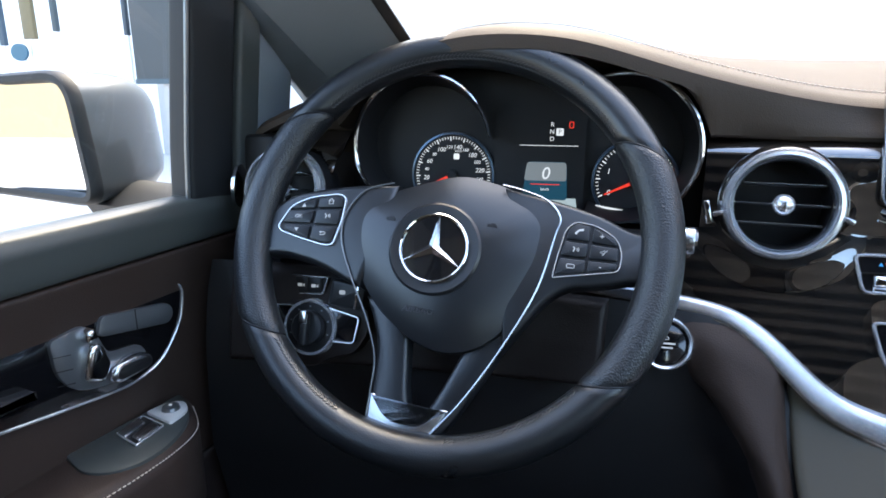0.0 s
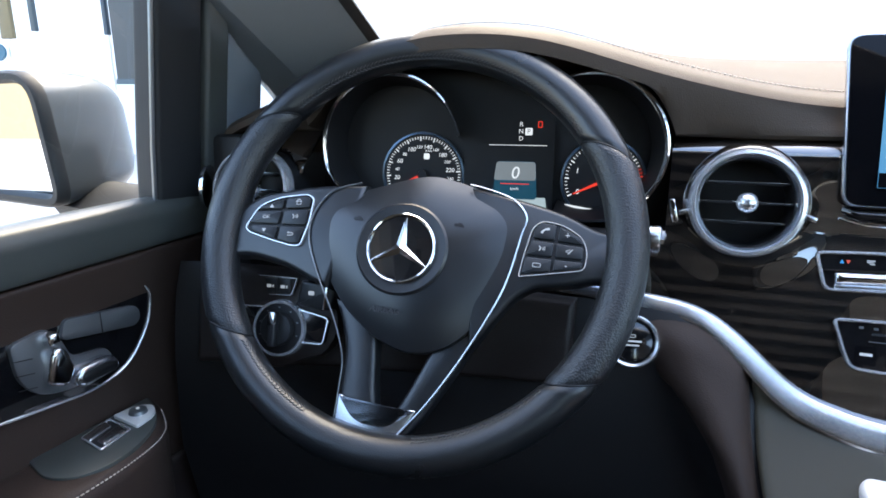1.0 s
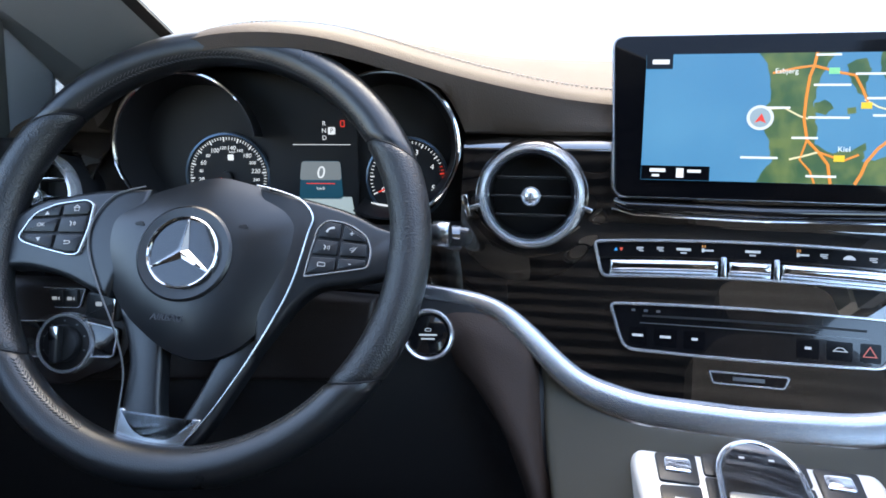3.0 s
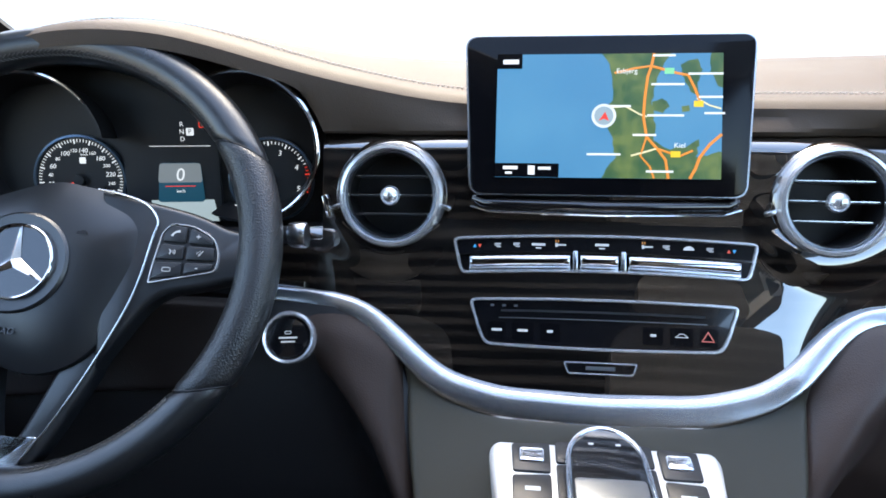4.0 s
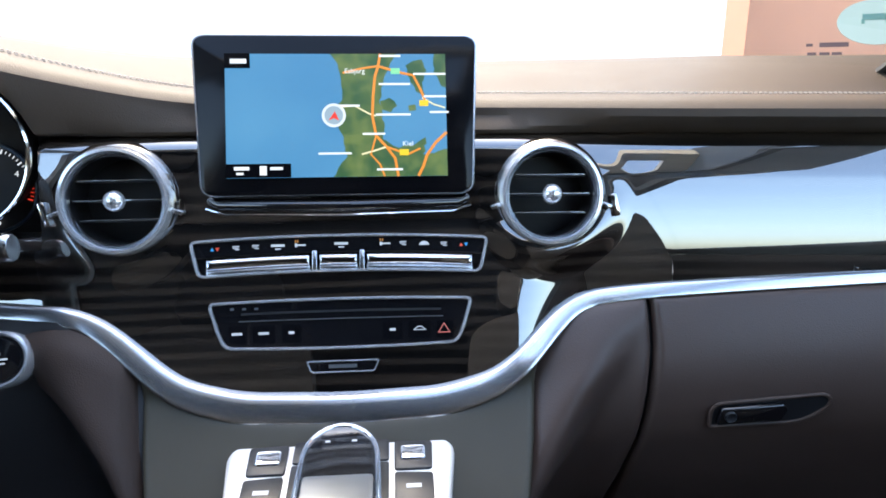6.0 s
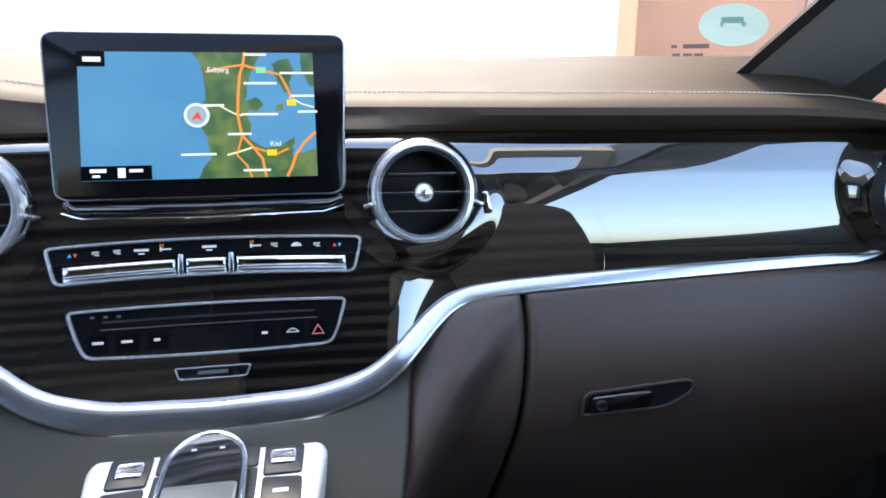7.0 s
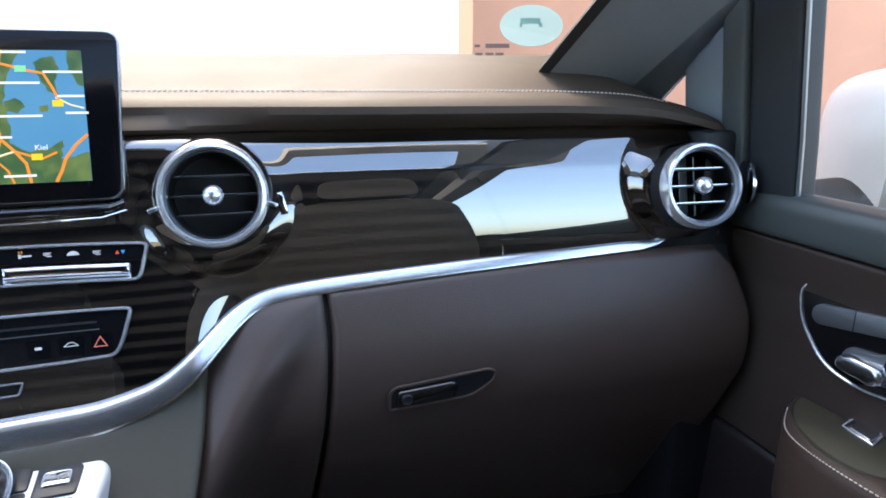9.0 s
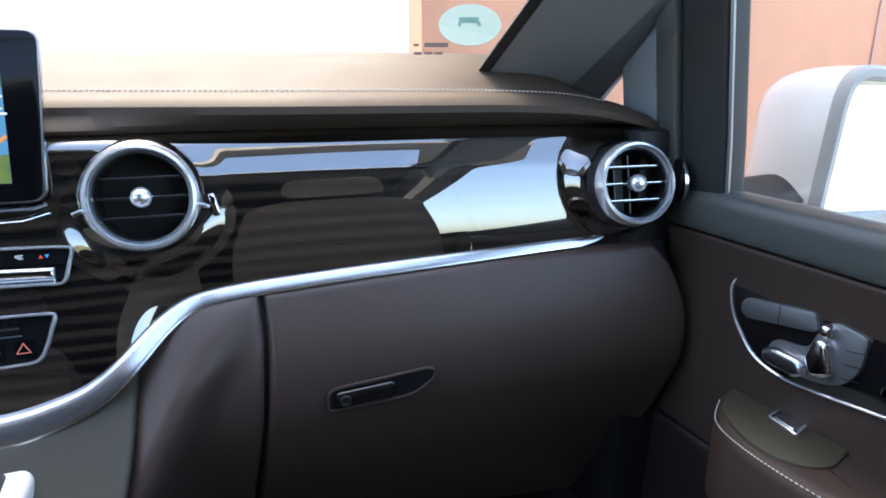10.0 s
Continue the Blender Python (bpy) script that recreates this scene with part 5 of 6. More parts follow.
def coast(pts, rough=2.5, seed=3):
    """A land shape with a ragged shore."""
    rnd = random.Random(seed)
    out = []
    n = len(pts)
    for i in range(n):
        a, b = Vector(pts[i]), Vector(pts[(i + 1) % n])
        steps = max(1, int((b - a).length / 7))
        for k in range(steps):
            p = a.lerp(b, k / steps)
            inside = 2 < p.x < 386 and 2 < p.y < 215
            j = rough if inside else 0
            out.append((min(388, max(0, p.x + rnd.uniform(-j, j))), min(217, max(0, p.y + rnd.uniform(-j, j)))))
    return [(mx(x), my(y)) for x, y in out]


def island(pts, h, seed, rough=2.5):
    sp("map_land", moved(plate(coast(pts, rough, seed), 0.0002), Matrix.Translation((0, 0, h))), LAND, "", sea, False)


island([(182, 0), (300, 0), (286, 22), (275, 60), (268, 90), (280, 130), (272, 150), (300, 165), (330, 160), (352, 150), (345, 180), (388, 170), (388, 217), (186, 217), (196, 196), (210, 180), (204, 150), (196, 128), (190, 100), (205, 80), (200, 45), (196, 18)], 0.0012, 5)
island([(318, 18), (345, 10), (356, 30), (346, 52), (352, 74), (334, 66), (322, 44)], 0.0012, 8)
island([(270, 84), (288, 78), (300, 92), (288, 104), (272, 100)], 0.0012, 9, 1.5)
island([(368, 0), (388, 0), (388, 60), (376, 52), (366, 26)], 0.0012, 10)
island([(320, 92), (332, 90), (334, 100), (322, 102)], 0.0012, 11, 1.0)


def road(pts, w, material):
    P = [Vector((mx(x), my(y), 0.0016)) for x, y in pts]
    sp("map_road", tube(P, w, 5, flat=0.15), material, "", sea, False)


road([(272, 0), (268, 22), (262, 40), (258, 75), (256, 110), (262, 145), (280, 165), (295, 185), (300, 217)], 0.0013, ROAD)
road([(268, 22), (240, 26), (205, 34)], 0.0010, ROAD)
road([(268, 22), (310, 34), (330, 38), (342, 62), (350, 82)], 0.0012, ROAD)
road([(280, 165), (300, 172), (318, 178), (340, 168)], 0.0010, ROAD)
road([(388, 140), (368, 158), (352, 180), (345, 200), (336, 217)], 0.0014, ROAD)
road([(280, 165), (258, 172), (236, 178)], 0.0009, ROAD_W)
road([(262, 145), (252, 178), (268, 196), (276, 217)], 0.0009, ROAD)
road([(196, 94), (225, 92), (250, 106), (262, 110)], 0.0008, ROAD_W)
road([(345, 78), (366, 90), (386, 96)], 0.0008, ROAD_W)
LAB = glow("map_lettering", (0.85, 0.88, 0.90), E2)
for x, y, w in ((270, 4, 38), (330, 36, 58), (268, 54, 56), (190, 92, 44), (262, 108, 62), (238, 142, 40), (160, 176, 58), (262, 205, 46), (348, 76, 40), (358, 104, 34)):
    sp("map_label", moved(box(mx(x), mx(x + w), -0.0009, 0.0009, 0, 0.0003), Matrix.Translation((0, my(y), 0.0018))), LAB, "", sea, False)
for body, x, y, s in (("Esbjerg", 226, 31, 0.0062), ("Kiel", 318, 160, 0.0062)):
    sp("map_label", moved(text(body, s, 0.0001), Matrix.Translation((mx(x), my(y), 0.0019))), LAB, "", sea, False)
for x, y, c in ((348, 88, (0.9, 0.62, 0.02)), (311, 175, (0.9, 0.62, 0.02)), (298, 31, (0.25, 0.7, 0.35))):
    sp("map_shield", moved(box(-0.004, 0.004, -0.0026, 0.0026, 0, 0.0003), Matrix.Translation((mx(x), my(y), 0.0019))), glow("map_shield", c, E2), "", sea, False)
cur = sp("map_position", moved(lathe([(0.0082, 0.0), (0.0082, 0.0005), (0.0105, 0.0005), (0.0105, 0.0)], 32), Matrix.Translation((mx(188), my(109), 0.0019))), glow("map_ring", (0.75, 0.8, 0.85), E2), "round position mark", sea, False)
sp("map_position_disc", moved(lathe([(0, 0), (0.0082, 0), (0.0082, 0.0004), (0, 0.0004)], 32), Matrix.Translation((mx(188), my(109), 0.0018))), glow("map_ring_inner", (0.32, 0.42, 0.48), E2), "", sea, False)
sp("map_position_arrow", moved(plate([(-0.0045, -0.004), (0, -0.002), (0.0045, -0.004), (0.001, 0.004)], 0.0003), Matrix.Translation((mx(188), my(110), 0.0023))), LIT_RED, "", sea, False)
for x0, x1, y0, y1, bars in ((0, 44, 0, 26, ((10, 38, 10, 18),)), (0, 112, 193, 217, ((14, 40, 198, 204), (18, 30, 208, 212), (58, 70, 197, 213), (76, 98, 199, 204)))):
    cap = sp("map_caption", moved(box(mx(x0), mx(x1), my(y1), my(y0), 0, 0.0003), Matrix.Translation((0, 0, 0.0022))), SCREEN_GLASS, "", sea, False)
    for a, b, c, d in bars:
        sp("map_label", moved(box(mx(a), mx(b), my(d), my(c), 0, 0.0003), Matrix.Translation((0, 0, 0.0026))), LAB, "", sea, False)
# foot of the screen on the dashboard
FOOT = thing("screen_foot", "dark plinth with a bright line under the screen", "plinth", (CX, 0.60, 0.90))
part("plinth", tube([(CX - 0.115, 0.612, 0.9000), (CX - 0.105, 0.604, 0.8965), (CX, 0.601, 0.8950), (CX + 0.105, 0.604, 0.8965), (CX + 0.115, 0.612, 0.9000)], 0.008, 12, flat=0.8), PIANO, FOOT)
part("bright_line", tube([(CX - 0.118, 0.602, 0.8935), (CX - 0.10, 0.5955, 0.8895), (CX, 0.5945, 0.8880), (CX + 0.10, 0.5955, 0.8895), (CX + 0.118, 0.602, 0.8935)], 0.0010, 8), CHROME, FOOT, "thin bright line")


# ---- climate panel ----
CLM = on_face(CX, 0.851, 0.0)
climate = thing("climate_panel", "long black climate panel with chrome frame and rocker bars", "control panel", CLM)
lp = lambda name, bm, material, label="", parent=None: part(name, bm, material, parent or climate, label, True, CLM)


def bent(pts, k):
    """Bows an outline: its middle is lifted."""
    return [(p[0], p[1] + k * (1 - (p[0] / 0.13) ** 2)) for p in pts]


def dense(pts, step=0.012):
    out = []
    for i in range(len(pts)):
        a, b = Vector(pts[i]), Vector(pts[(i + 1) % len(pts)])
        n = max(1, int((b - a).length / step))
        out += [a.lerp(b, k / n) for k in range(n)]
    return out


CL = bent(dense(rpoly([(-0.1340, 0.0150), (-0.1255, -0.0190), (0.1255, -0.0190), (0.1340, 0.0150)], 0.007, 4)), 0.0042)
lp("panel", plate(CL, 0.0025, 0.0, back=0.006), PIANO, "gloss black panel")
lp("chrome_frame", moved(frame_ring(CL, 0.0026, 0.0042), Matrix.Translation((0, 0, 0.0015))), RING, "chrome frame")
BAR = bent(dense([(-0.129, -0.0006), (-0.129, -0.0020), (0.129, -0.0020), (0.129, -0.0006)], 0.012), 0.0042)
lp("divider", plate(BAR, 0.0045), CHROME, "chrome dividing line")
for x0, x1 in ((-0.118, -0.0275), (-0.0195, 0.0145), (0.0225, 0.118)):
    top = bent(dense([(x0, -0.0035), (x0 + 0.0005, -0.0125), (x1 - 0.0005, -0.0125), (x1, -0.0035)], 0.008), 0.0042)
    r = lp("rocker_bar", plate(top, 0.0075, 0.0028, 3), CHROME, "polished rocker bar")
    low = bent(dense([(x0, -0.0128), (x0 + 0.0005, -0.0165), (x1 - 0.0005, -0.0165), (x1, -0.0128)], 0.008), 0.0042)
    lp("rocker_skirt", plate(low, 0.0045, 0.0008), SATIN, "", r)
for x in (-0.0235, 0.0185):
    lp("bar_gap", moved(box(-0.0022, 0.0022, -0.0130, 0.0045, 0, 0.0062, 0.0008), Matrix.Translation((x, 0.0, 0))), SATIN, "silver upright between bars")
RED_P, BLUE_P, AMB = glow("red_print", (0.8, 0.10, 0.06), 0.6 * E2), glow("blue_print", (0.05, 0.35, 0.8), 0.7 * E2), glow("amber_print", (0.8, 0.35, 0.08), 0.5 * E2)
for x, kind in ((-0.111, "temp"), (-0.0925, "bars"), (-0.0755, "bars"), (-0.0560, "auto"), (-0.0370, "seat"), (0.0, "auto"), (0.0385, "seat"), (0.0555, "bars"), (0.0745, "car"), (0.0925, "bars"), (0.1105, "temp")):
    y = 0.0062 + 0.0042 * (1 - (x / 0.13) ** 2)
    at = Matrix.Translation((x, y, 0.0027))
    if kind == "temp":
        lp("printed_sign", moved(plate([(-0.004, -0.0015), (-0.0005, -0.0015), (-0.0022, 0.0018)], 0.0002), at), RED_P if x > 0 else BLUE_P)
        lp("printed_sign", moved(plate([(0.0005, 0.0015), (0.004, 0.0015), (0.0022, -0.0018)], 0.0002), at), BLUE_P if x > 0 else RED_P)
    elif kind == "bars":
        lp("printed_sign", moved(merge(box(-0.003, 0.003, 0.0010, 0.0018, 0, 0.0002), box(-0.003, 0.002, -0.0004, 0.0004, 0, 0.0002), box(-0.001, 0.003, -0.0018, -0.0010, 0, 0.0002)), at), ICON)
    elif kind == "auto":
        lp("printed_sign", moved(merge(box(-0.006, 0.006, -0.0010, 0.0012, 0, 0.0002), box(-0.0025, 0.0025, -0.0036, -0.0024, 0, 0.0002)), at), ICON)
    elif kind == "seat":
        lp("printed_sign", moved(merge(box(-0.002, 0.0055, -0.0010, 0.0004, 0, 0.0002), box(-0.004, -0.002, -0.002, 0.0014, 0, 0.0002)), at), ICON)
        lp("printed_sign", moved(merge(box(-0.004, -0.003, 0.002, 0.0042, 0, 0.0002), box(-0.002, -0.001, 0.002, 0.0042, 0, 0.0002)), at), AMB)
    else:
        lp("printed_sign", moved(plate(rpoly([(-0.005, -0.0014), (0.005, -0.0014), (0.004, 0.0004), (0.0015, 0.0022), (-0.0015, 0.0022), (-0.004, 0.0004)], 0.0005, 2), 0.0002), at), ICON)

# ---- radio panel ----
RAD = on_face(CX, 0.7935, 0.0)
radio = thing("radio_panel", "black radio panel with disc slot and chrome frame", "control panel", RAD)
rp = lambda name, bm, material, label="", parent=None: part(name, bm, material, parent or radio, label, True, RAD)
RO = bent(dense(rpoly([(-0.1175, 0.0205), (-0.1120, 0.002), (-0.1030, -0.0190), (0.1030, -0.0190), (0.1120, 0.002), (0.1175, 0.0205)], [0.007, 0.02, 0.008, 0.008, 0.02, 0.007], 4)), 0.0030)
RO = [(p[0], p[1] - (0.0062 if p[1] < 0 else 0) * (1 - (p[0] / 0.13) ** 2)) for p in RO]
rp("panel", plate(RO, 0.0022, 0.0, back=0.006), PIANO, "gloss black panel")
rp("chrome_frame", moved(frame_ring(RO, 0.0026, 0.0042), Matrix.Translation((0, 0, 0.0012))), RING, "chrome frame")
rp("disc_slot", plate(bent([(-0.088 + 0.0147 * k, 0.0105) for k in range(13)] + [(0.088 - 0.0147 * k, 0.0085) for k in range(13)], 0.002), 0.0028), BLACK, "dark disc slot")
rp("slot_lip", plate(bent([(-0.090 + 0.015 * k, 0.0042) for k in range(13)] + [(0.090 - 0.015 * k, 0.0034) for k in range(13)], 0.001), 0.0030, 0.0), CLEARGREY, "thin grey slot lip")
for x, w in ((-0.0915, 0.0075), (-0.0685, 0.0095), (-0.0445, 0.0085), (0.0445, 0.0085), (0.0685, 0.0095), (0.0915, 0.0075)):
    b = rp("button", plate(rpoly([(x - w, -0.0145), (x + w, -0.0155), (x + w, 0.0005), (x - w, 0.0005)], 0.0015, 3), 0.0026), SCREEN_GLASS)
    if x > 0.09:
        rp("hazard_sign", moved(frame_ring([(-0.0055, -0.0040), (0.0055, -0.0040), (0, 0.0050)], 0.0013, 0.0003), Matrix.Translation((x - 0.001, -0.0065, 0.0031))), glow("hazard_red", (0.75, 0.22, 0.20), 0.8 * E2), "red hazard triangle", b)
    elif x > 0.06:
        rp("printed_sign", moved(frame_ring(rpoly([(-0.006, -0.0012), (0.006, -0.0012), (0.004, 0.0006), (0.0018, 0.0024), (-0.0018, 0.0024), (-0.004, 0.0006)], 0.0006, 2), 0.0007, 0.0002), Matrix.Translation((x, -0.0065, 0.0031))), ICON, "", b)
    else:
        rp("printed_sign", moved(box(-0.0045 if abs(x) > 0.05 else -0.0025, 0.0045 if abs(x) > 0.05 else 0.0025, -0.0011, 0.0011, 0, 0.0002), Matrix.Translation((x, -0.0065, 0.0031))), ICON, "", b)
for x in (-0.096, -0.0855, -0.075):
    rp("printed_sign", moved(box(-0.0016, 0.0016, -0.0010, 0.0010, 0, 0.0002), Matrix.Translation((x, 0.0152, 0.0024))), CLEARGREY)
LOGO = on_face(CX, 0.7585, 0.0)
badge = thing("name_badge", "small black badge bar in a chrome frame", "badge", LOGO)
BO = rpoly([(-0.0325, 0.0052), (-0.0285, -0.0058), (0.0285, -0.0058), (0.0325, 0.0052)], 0.003, 3)
part("plate", plate(BO, 0.0015, back=0.004), PIANO, badge, m=LOGO)
part("chrome_frame", frame_ring(BO, 0.0015, 0.0024), RING, badge, "chrome frame", m=LOGO)
part("plain_bar", box(-0.0125, 0.0125, -0.0016, 0.0016, 0.0012, 0.0019), CLEARGREY, badge, "grey lettering shown as a bar", m=LOGO)


# ---- console controller ----
CONSOLE = Matrix.Translation((CX, 0.530, 0.7035)) @ Matrix.Rotation(radians(12), 4, 'X') @ Matrix.Translation((0, -0.535, 0))
controller = thing("console_controller", "silver-framed console controller with touchpad and buttons", "control panel", (CX, 0.45, 0.68))
q = lambda name, bm, material, label="", parent=None: part(name, bm, material, parent or controller, label, m=CONSOLE)
CT = rpoly([(-0.080, 0.20), (0.080, 0.20), (0.0835, 0.44), (0.0955, 0.520), (0.088, 0.534), (0.045, 0.5415), (0.0, 0.5440), (-0.045, 0.5415), (-0.088, 0.534), (-0.0955, 0.520), (-0.0835, 0.44)], [0, 0, 0.03, 0.012, 0.008, 0.02, 0.02, 0.02, 0.008, 0.012, 0.03], 4)
q("frame", plate(CT, 0.002, 0.006, 4, back=0.05), SILVER, "silver console frame")
for sx in (-1, 1):
    for y0, y1 in ((0.494, 0.526), (0.460, 0.4915), (0.42, 0.4575)):
        k = q("button", moved(plate(rpoly([(sx * 0.0440, y0), (sx * 0.0745, y0), (sx * (0.0760 if y1 > 0.52 else 0.0750), y1 - 0.002), (sx * 0.0440, y1)], 0.003, 3), 0.0025, 0.001, back=0.002), Matrix.Translation((0, 0, 0.002))), KEY, "black button")
        if y0 > 0.45:
            q("printed_sign", moved(box(sx * 0.059 - 0.006, sx * 0.059 + 0.006, (y0 + y1) / 2 - 0.002, (y0 + y1) / 2 + 0.002, 0, 0.0003), Matrix.Translation((0, 0, 0.0046))), ICON, "", k)
    q("rocker", moved(plate(rpoly([(sx * 0.0485, 0.503), (sx * 0.0700, 0.503), (sx * 0.0700, 0.519), (sx * 0.0485, 0.519)], 0.004, 4), 0.0035, 0.002, 3), Matrix.Translation((0, 0, 0.003))), CHROME, "bright rocker switch")
    q("button", moved(plate(rpoly([(sx * 0.0270, 0.505), (sx * 0.0395, 0.505), (sx * 0.0395, 0.528), (sx * 0.0260, 0.5300)], 0.003, 3), 0.0022, 0.001, back=0.002), Matrix.Translation((0, 0, 0.002))), KEY, "black button")
    q("button", moved(plate(rpoly([(sx * 0.0330, 0.42), (sx * 0.0395, 0.42), (sx * 0.0395, 0.503), (sx * 0.0290, 0.503)], 0.002, 3), 0.0022, 0.001, back=0.002), Matrix.Translation((0, 0, 0.002))), KEY)
# the arched touchpad rest
arch = []
for k in range(41):
    an = math.pi * k / 40
    w = 0.0305
    yy = 0.500 + 0.0390 * math.sin(an) if 0 < k < 40 else 0.500
    arch.append((w * math.cos(an), yy))
arch = [(0.0335, 0.36), (0.0325, 0.44)] + arch + [(-0.0325, 0.44), (-0.0335, 0.36)]
rest = q("touchpad_rest", moved(plate(arch, 0.0105, 0.004, 3, back=0.01), Matrix.Translation((0, 0, 0.002))), PIANO, "gloss black arched hand rest")
q("bright_arch", tube([(x, y, 0.0110) for x, y in arch], 0.0024, 10), CHROME, "chrome arch edge", rest)
q("pad_face", moved(plate(rpoly([(-0.0265, 0.37), (0.0265, 0.37), (0.0275, 0.482), (-0.0275, 0.482)], 0.004, 3), 0.0025, 0.001), pose(0, 0, 0.0110, 0)), CLEARGREY, "smooth silver touchpad", rest)
for sx in (-1, 1):
    q("printed_sign", moved(box(sx * 0.011 - 0.002, sx * 0.011 + 0.002, 0.518, 0.520, 0, 0.0003), Matrix.Translation((0, 0, 0.0127))), ICON, "", rest)
console_box = thing("centre_console", "dark console box under the controller", "console", (CX, 0.3, 0.10))
part("body", box(CX - 0.11, CX + 0.11, 0.15, 0.50, 0.10, 0.655, 0.02, 3), LEATHER_DARK, console_box)


# ---- glovebox handle ----
GH = on_face(0.653, 0.709, 0.003, low_y) @ pose(0, 0, 0, 0, 0, 4)
catch = thing("glovebox_handle", "black glovebox pull handle with a small lock", "handle", GH)
gp = lambda name, bm, material, label="": part(name, bm, material, catch, label, m=GH)
RC = rpoly([(-0.054, -0.012), (0.028, -0.011), (0.050, 0.002), (0.052, 0.011), (0.044, 0.0155), (-0.046, 0.0115), (-0.053, 0.006)], [0.005, 0.012, 0.01, 0.008, 0.008, 0.006, 0.006], 4)
gp("recess_rim", frame_ring([(p[0] * 1.05, p[1] * 1.16) for p in RC], 0.0032, 0.0022), LEATHER_LOW, "soft leather rim of the recess")
gp("recess", plate(RC, 0.0004, back=0.012), BLACK, "black recess")
gp("lever", moved(plate(rpoly([(-0.050, -0.0088), (0.008, -0.0075), (0.014, 0.004), (0.010, 0.0105), (-0.046, 0.0085)], 0.003, 3), 0.0050, 0.002, 3), Matrix.Translation((0, 0, 0.0004))), PIANO, "gloss black lever")
gp("lock", moved(lathe([(0, 0.0012), (0.0036, 0.0012), (0.0046, 0.0020), (0.0055, 0.0012), (0.0055, -0.001), (0, -0.001)], 28), Matrix.Translation((-0.038, 0.0004, 0.0054))), KEY, "round lock")
gp("keyhole", moved(box(-0.0006, 0.0006, -0.002, 0.002, 0, 0.0006), Matrix.Translation((-0.038, 0.0004, 0.0064))), BLACK)


# ---- what sits on the doors ----
def door_pose(s, off=0.0):
    """On the door's inner face: points are (y, z), out of the face into the van."""
    col = Matrix(((0, -s, 0), (0, 0, 1), (-s, 0, 0))).transposed().to_4x4()
    return Matrix.Translation((CX + s * (HALF - off), 0, 0)) @ col


def door_fittings(s, d):
    F = lambda pts: [(-s * a, b) for a, b in pts]
    M = door_pose(s, -0.004)
    pl = F(rpoly([(0.02, 0.842), (0.20, 0.834), (0.38, 0.8275), (0.432, 0.822), (0.447, 0.808), (0.441, 0.776), (0.412, 0.742), (0.375, 0.734), (0.33, 0.739), (0.20, 0.757), (0.02, 0.785)], [0, 0, 0.03, 0.014, 0.014, 0.03, 0.03, 0.02, 0.03, 0, 0], 5))
    p = part("switch_plate", plate(pl, 0.005, 0.0015, back=0.003), PIANO, d, "gloss black plate on the door", m=M)
    part("bright_edge", moved(frame_ring(pl, 0.0026, 0.0022), Matrix.Translation((0, 0, 0.0040))), RING, p, "chrome edge of the plate", m=M)
    # seat memory keys
    me = F(rpoly([(0.350, 0.811), (0.345, 0.796), (0.350, 0.7925), (0.420, 0.7800), (0.427, 0.785), (0.427, 0.795), (0.420, 0.8005)], 0.005, 4))
    part("memory_keys", moved(plate(me, 0.004, 0.0015, 2), Matrix.Translation((0, 0, 0.005))), CLEARGREY, p, "flat grey seat memory keys", m=M)
    part("key_gap", moved(plate(F([(0.3835, 0.7855), (0.3843, 0.7855), (0.3843, 0.806), (0.3835, 0.806)]), 0.0006), Matrix.Translation((0, 0, 0.0088))), BLACK, p, m=M)
    # seat-shaped switch
    back = F(rpoly([(0.302, 0.806), (0.332, 0.810), (0.343, 0.800), (0.352, 0.776), (0.385, 0.772), (0.392, 0.762), (0.386, 0.750), (0.345, 0.748), (0.318, 0.756), (0.304, 0.775)], [0.006, 0.008, 0.008, 0.008, 0.012, 0.01, 0.01, 0.012, 0.012, 0.015], 4))
    part("seat_switch_base", moved(plate(back, 0.004, 0.0015, 2), Matrix.Translation((0, 0, 0.005))), CLEARGREY, p, "satin grey seat switch base", m=M)
    cush = F(rpoly([(0.344, 0.757), (0.350, 0.768), (0.378, 0.7685), (0.390, 0.762), (0.388, 0.751), (0.352, 0.7485)], 0.008, 4))
    part("seat_cushion_switch", moved(plate(cush, 0.012, 0.005, 4), Matrix.Translation((0, 0, 0.008))), SATIN, p, "silver cushion-shaped switch", m=M)
    rest = F(rpoly([(0.322, 0.764), (0.330, 0.792), (0.341, 0.793), (0.349, 0.770), (0.340, 0.756)], 0.006, 4))
    part("seat_back_switch", moved(plate(rest, 0.010, 0.004, 3), Matrix.Translation((0, 0, 0.008))), CHROME, p, "chrome backrest-shaped switch", m=M)
    part("headrest_switch", moved(plate(F(rpoly([(0.328, 0.795), (0.329, 0.806), (0.338, 0.807), (0.340, 0.796)], 0.004, 4)), 0.010, 0.004, 3), Matrix.Translation((0, 0, 0.008))), CHROME, p, "chrome headrest-shaped switch", m=M)
    for k in range(3):
        part("key_gap", moved(plate(F([(0.303, 0.792 - 0.0125 * k), (0.318, 0.789 - 0.0125 * k), (0.318, 0.7897 - 0.0125 * k), (0.303, 0.7927 - 0.0125 * k)]), 0.0006), Matrix.Translation((0, 0, 0.0088))), BLACK, p, m=M)
    # pull handle behind the switches
    part("door_pull", moved(plate(F(rpoly([(0.10, 0.795), (0.285, 0.775), (0.270, 0.768), (0.10, 0.772)], 0.006, 4)), 0.014, 0.005, 3), Matrix.Translation((0, 0, 0.005))), KEY, p, "black door pull", m=M)

    # armrest, seen from above: (u, y)
    N = Matrix.Translation((CX, 0, 0.645))
    A = lambda pts: [(s * a, b) for a, b in pts]
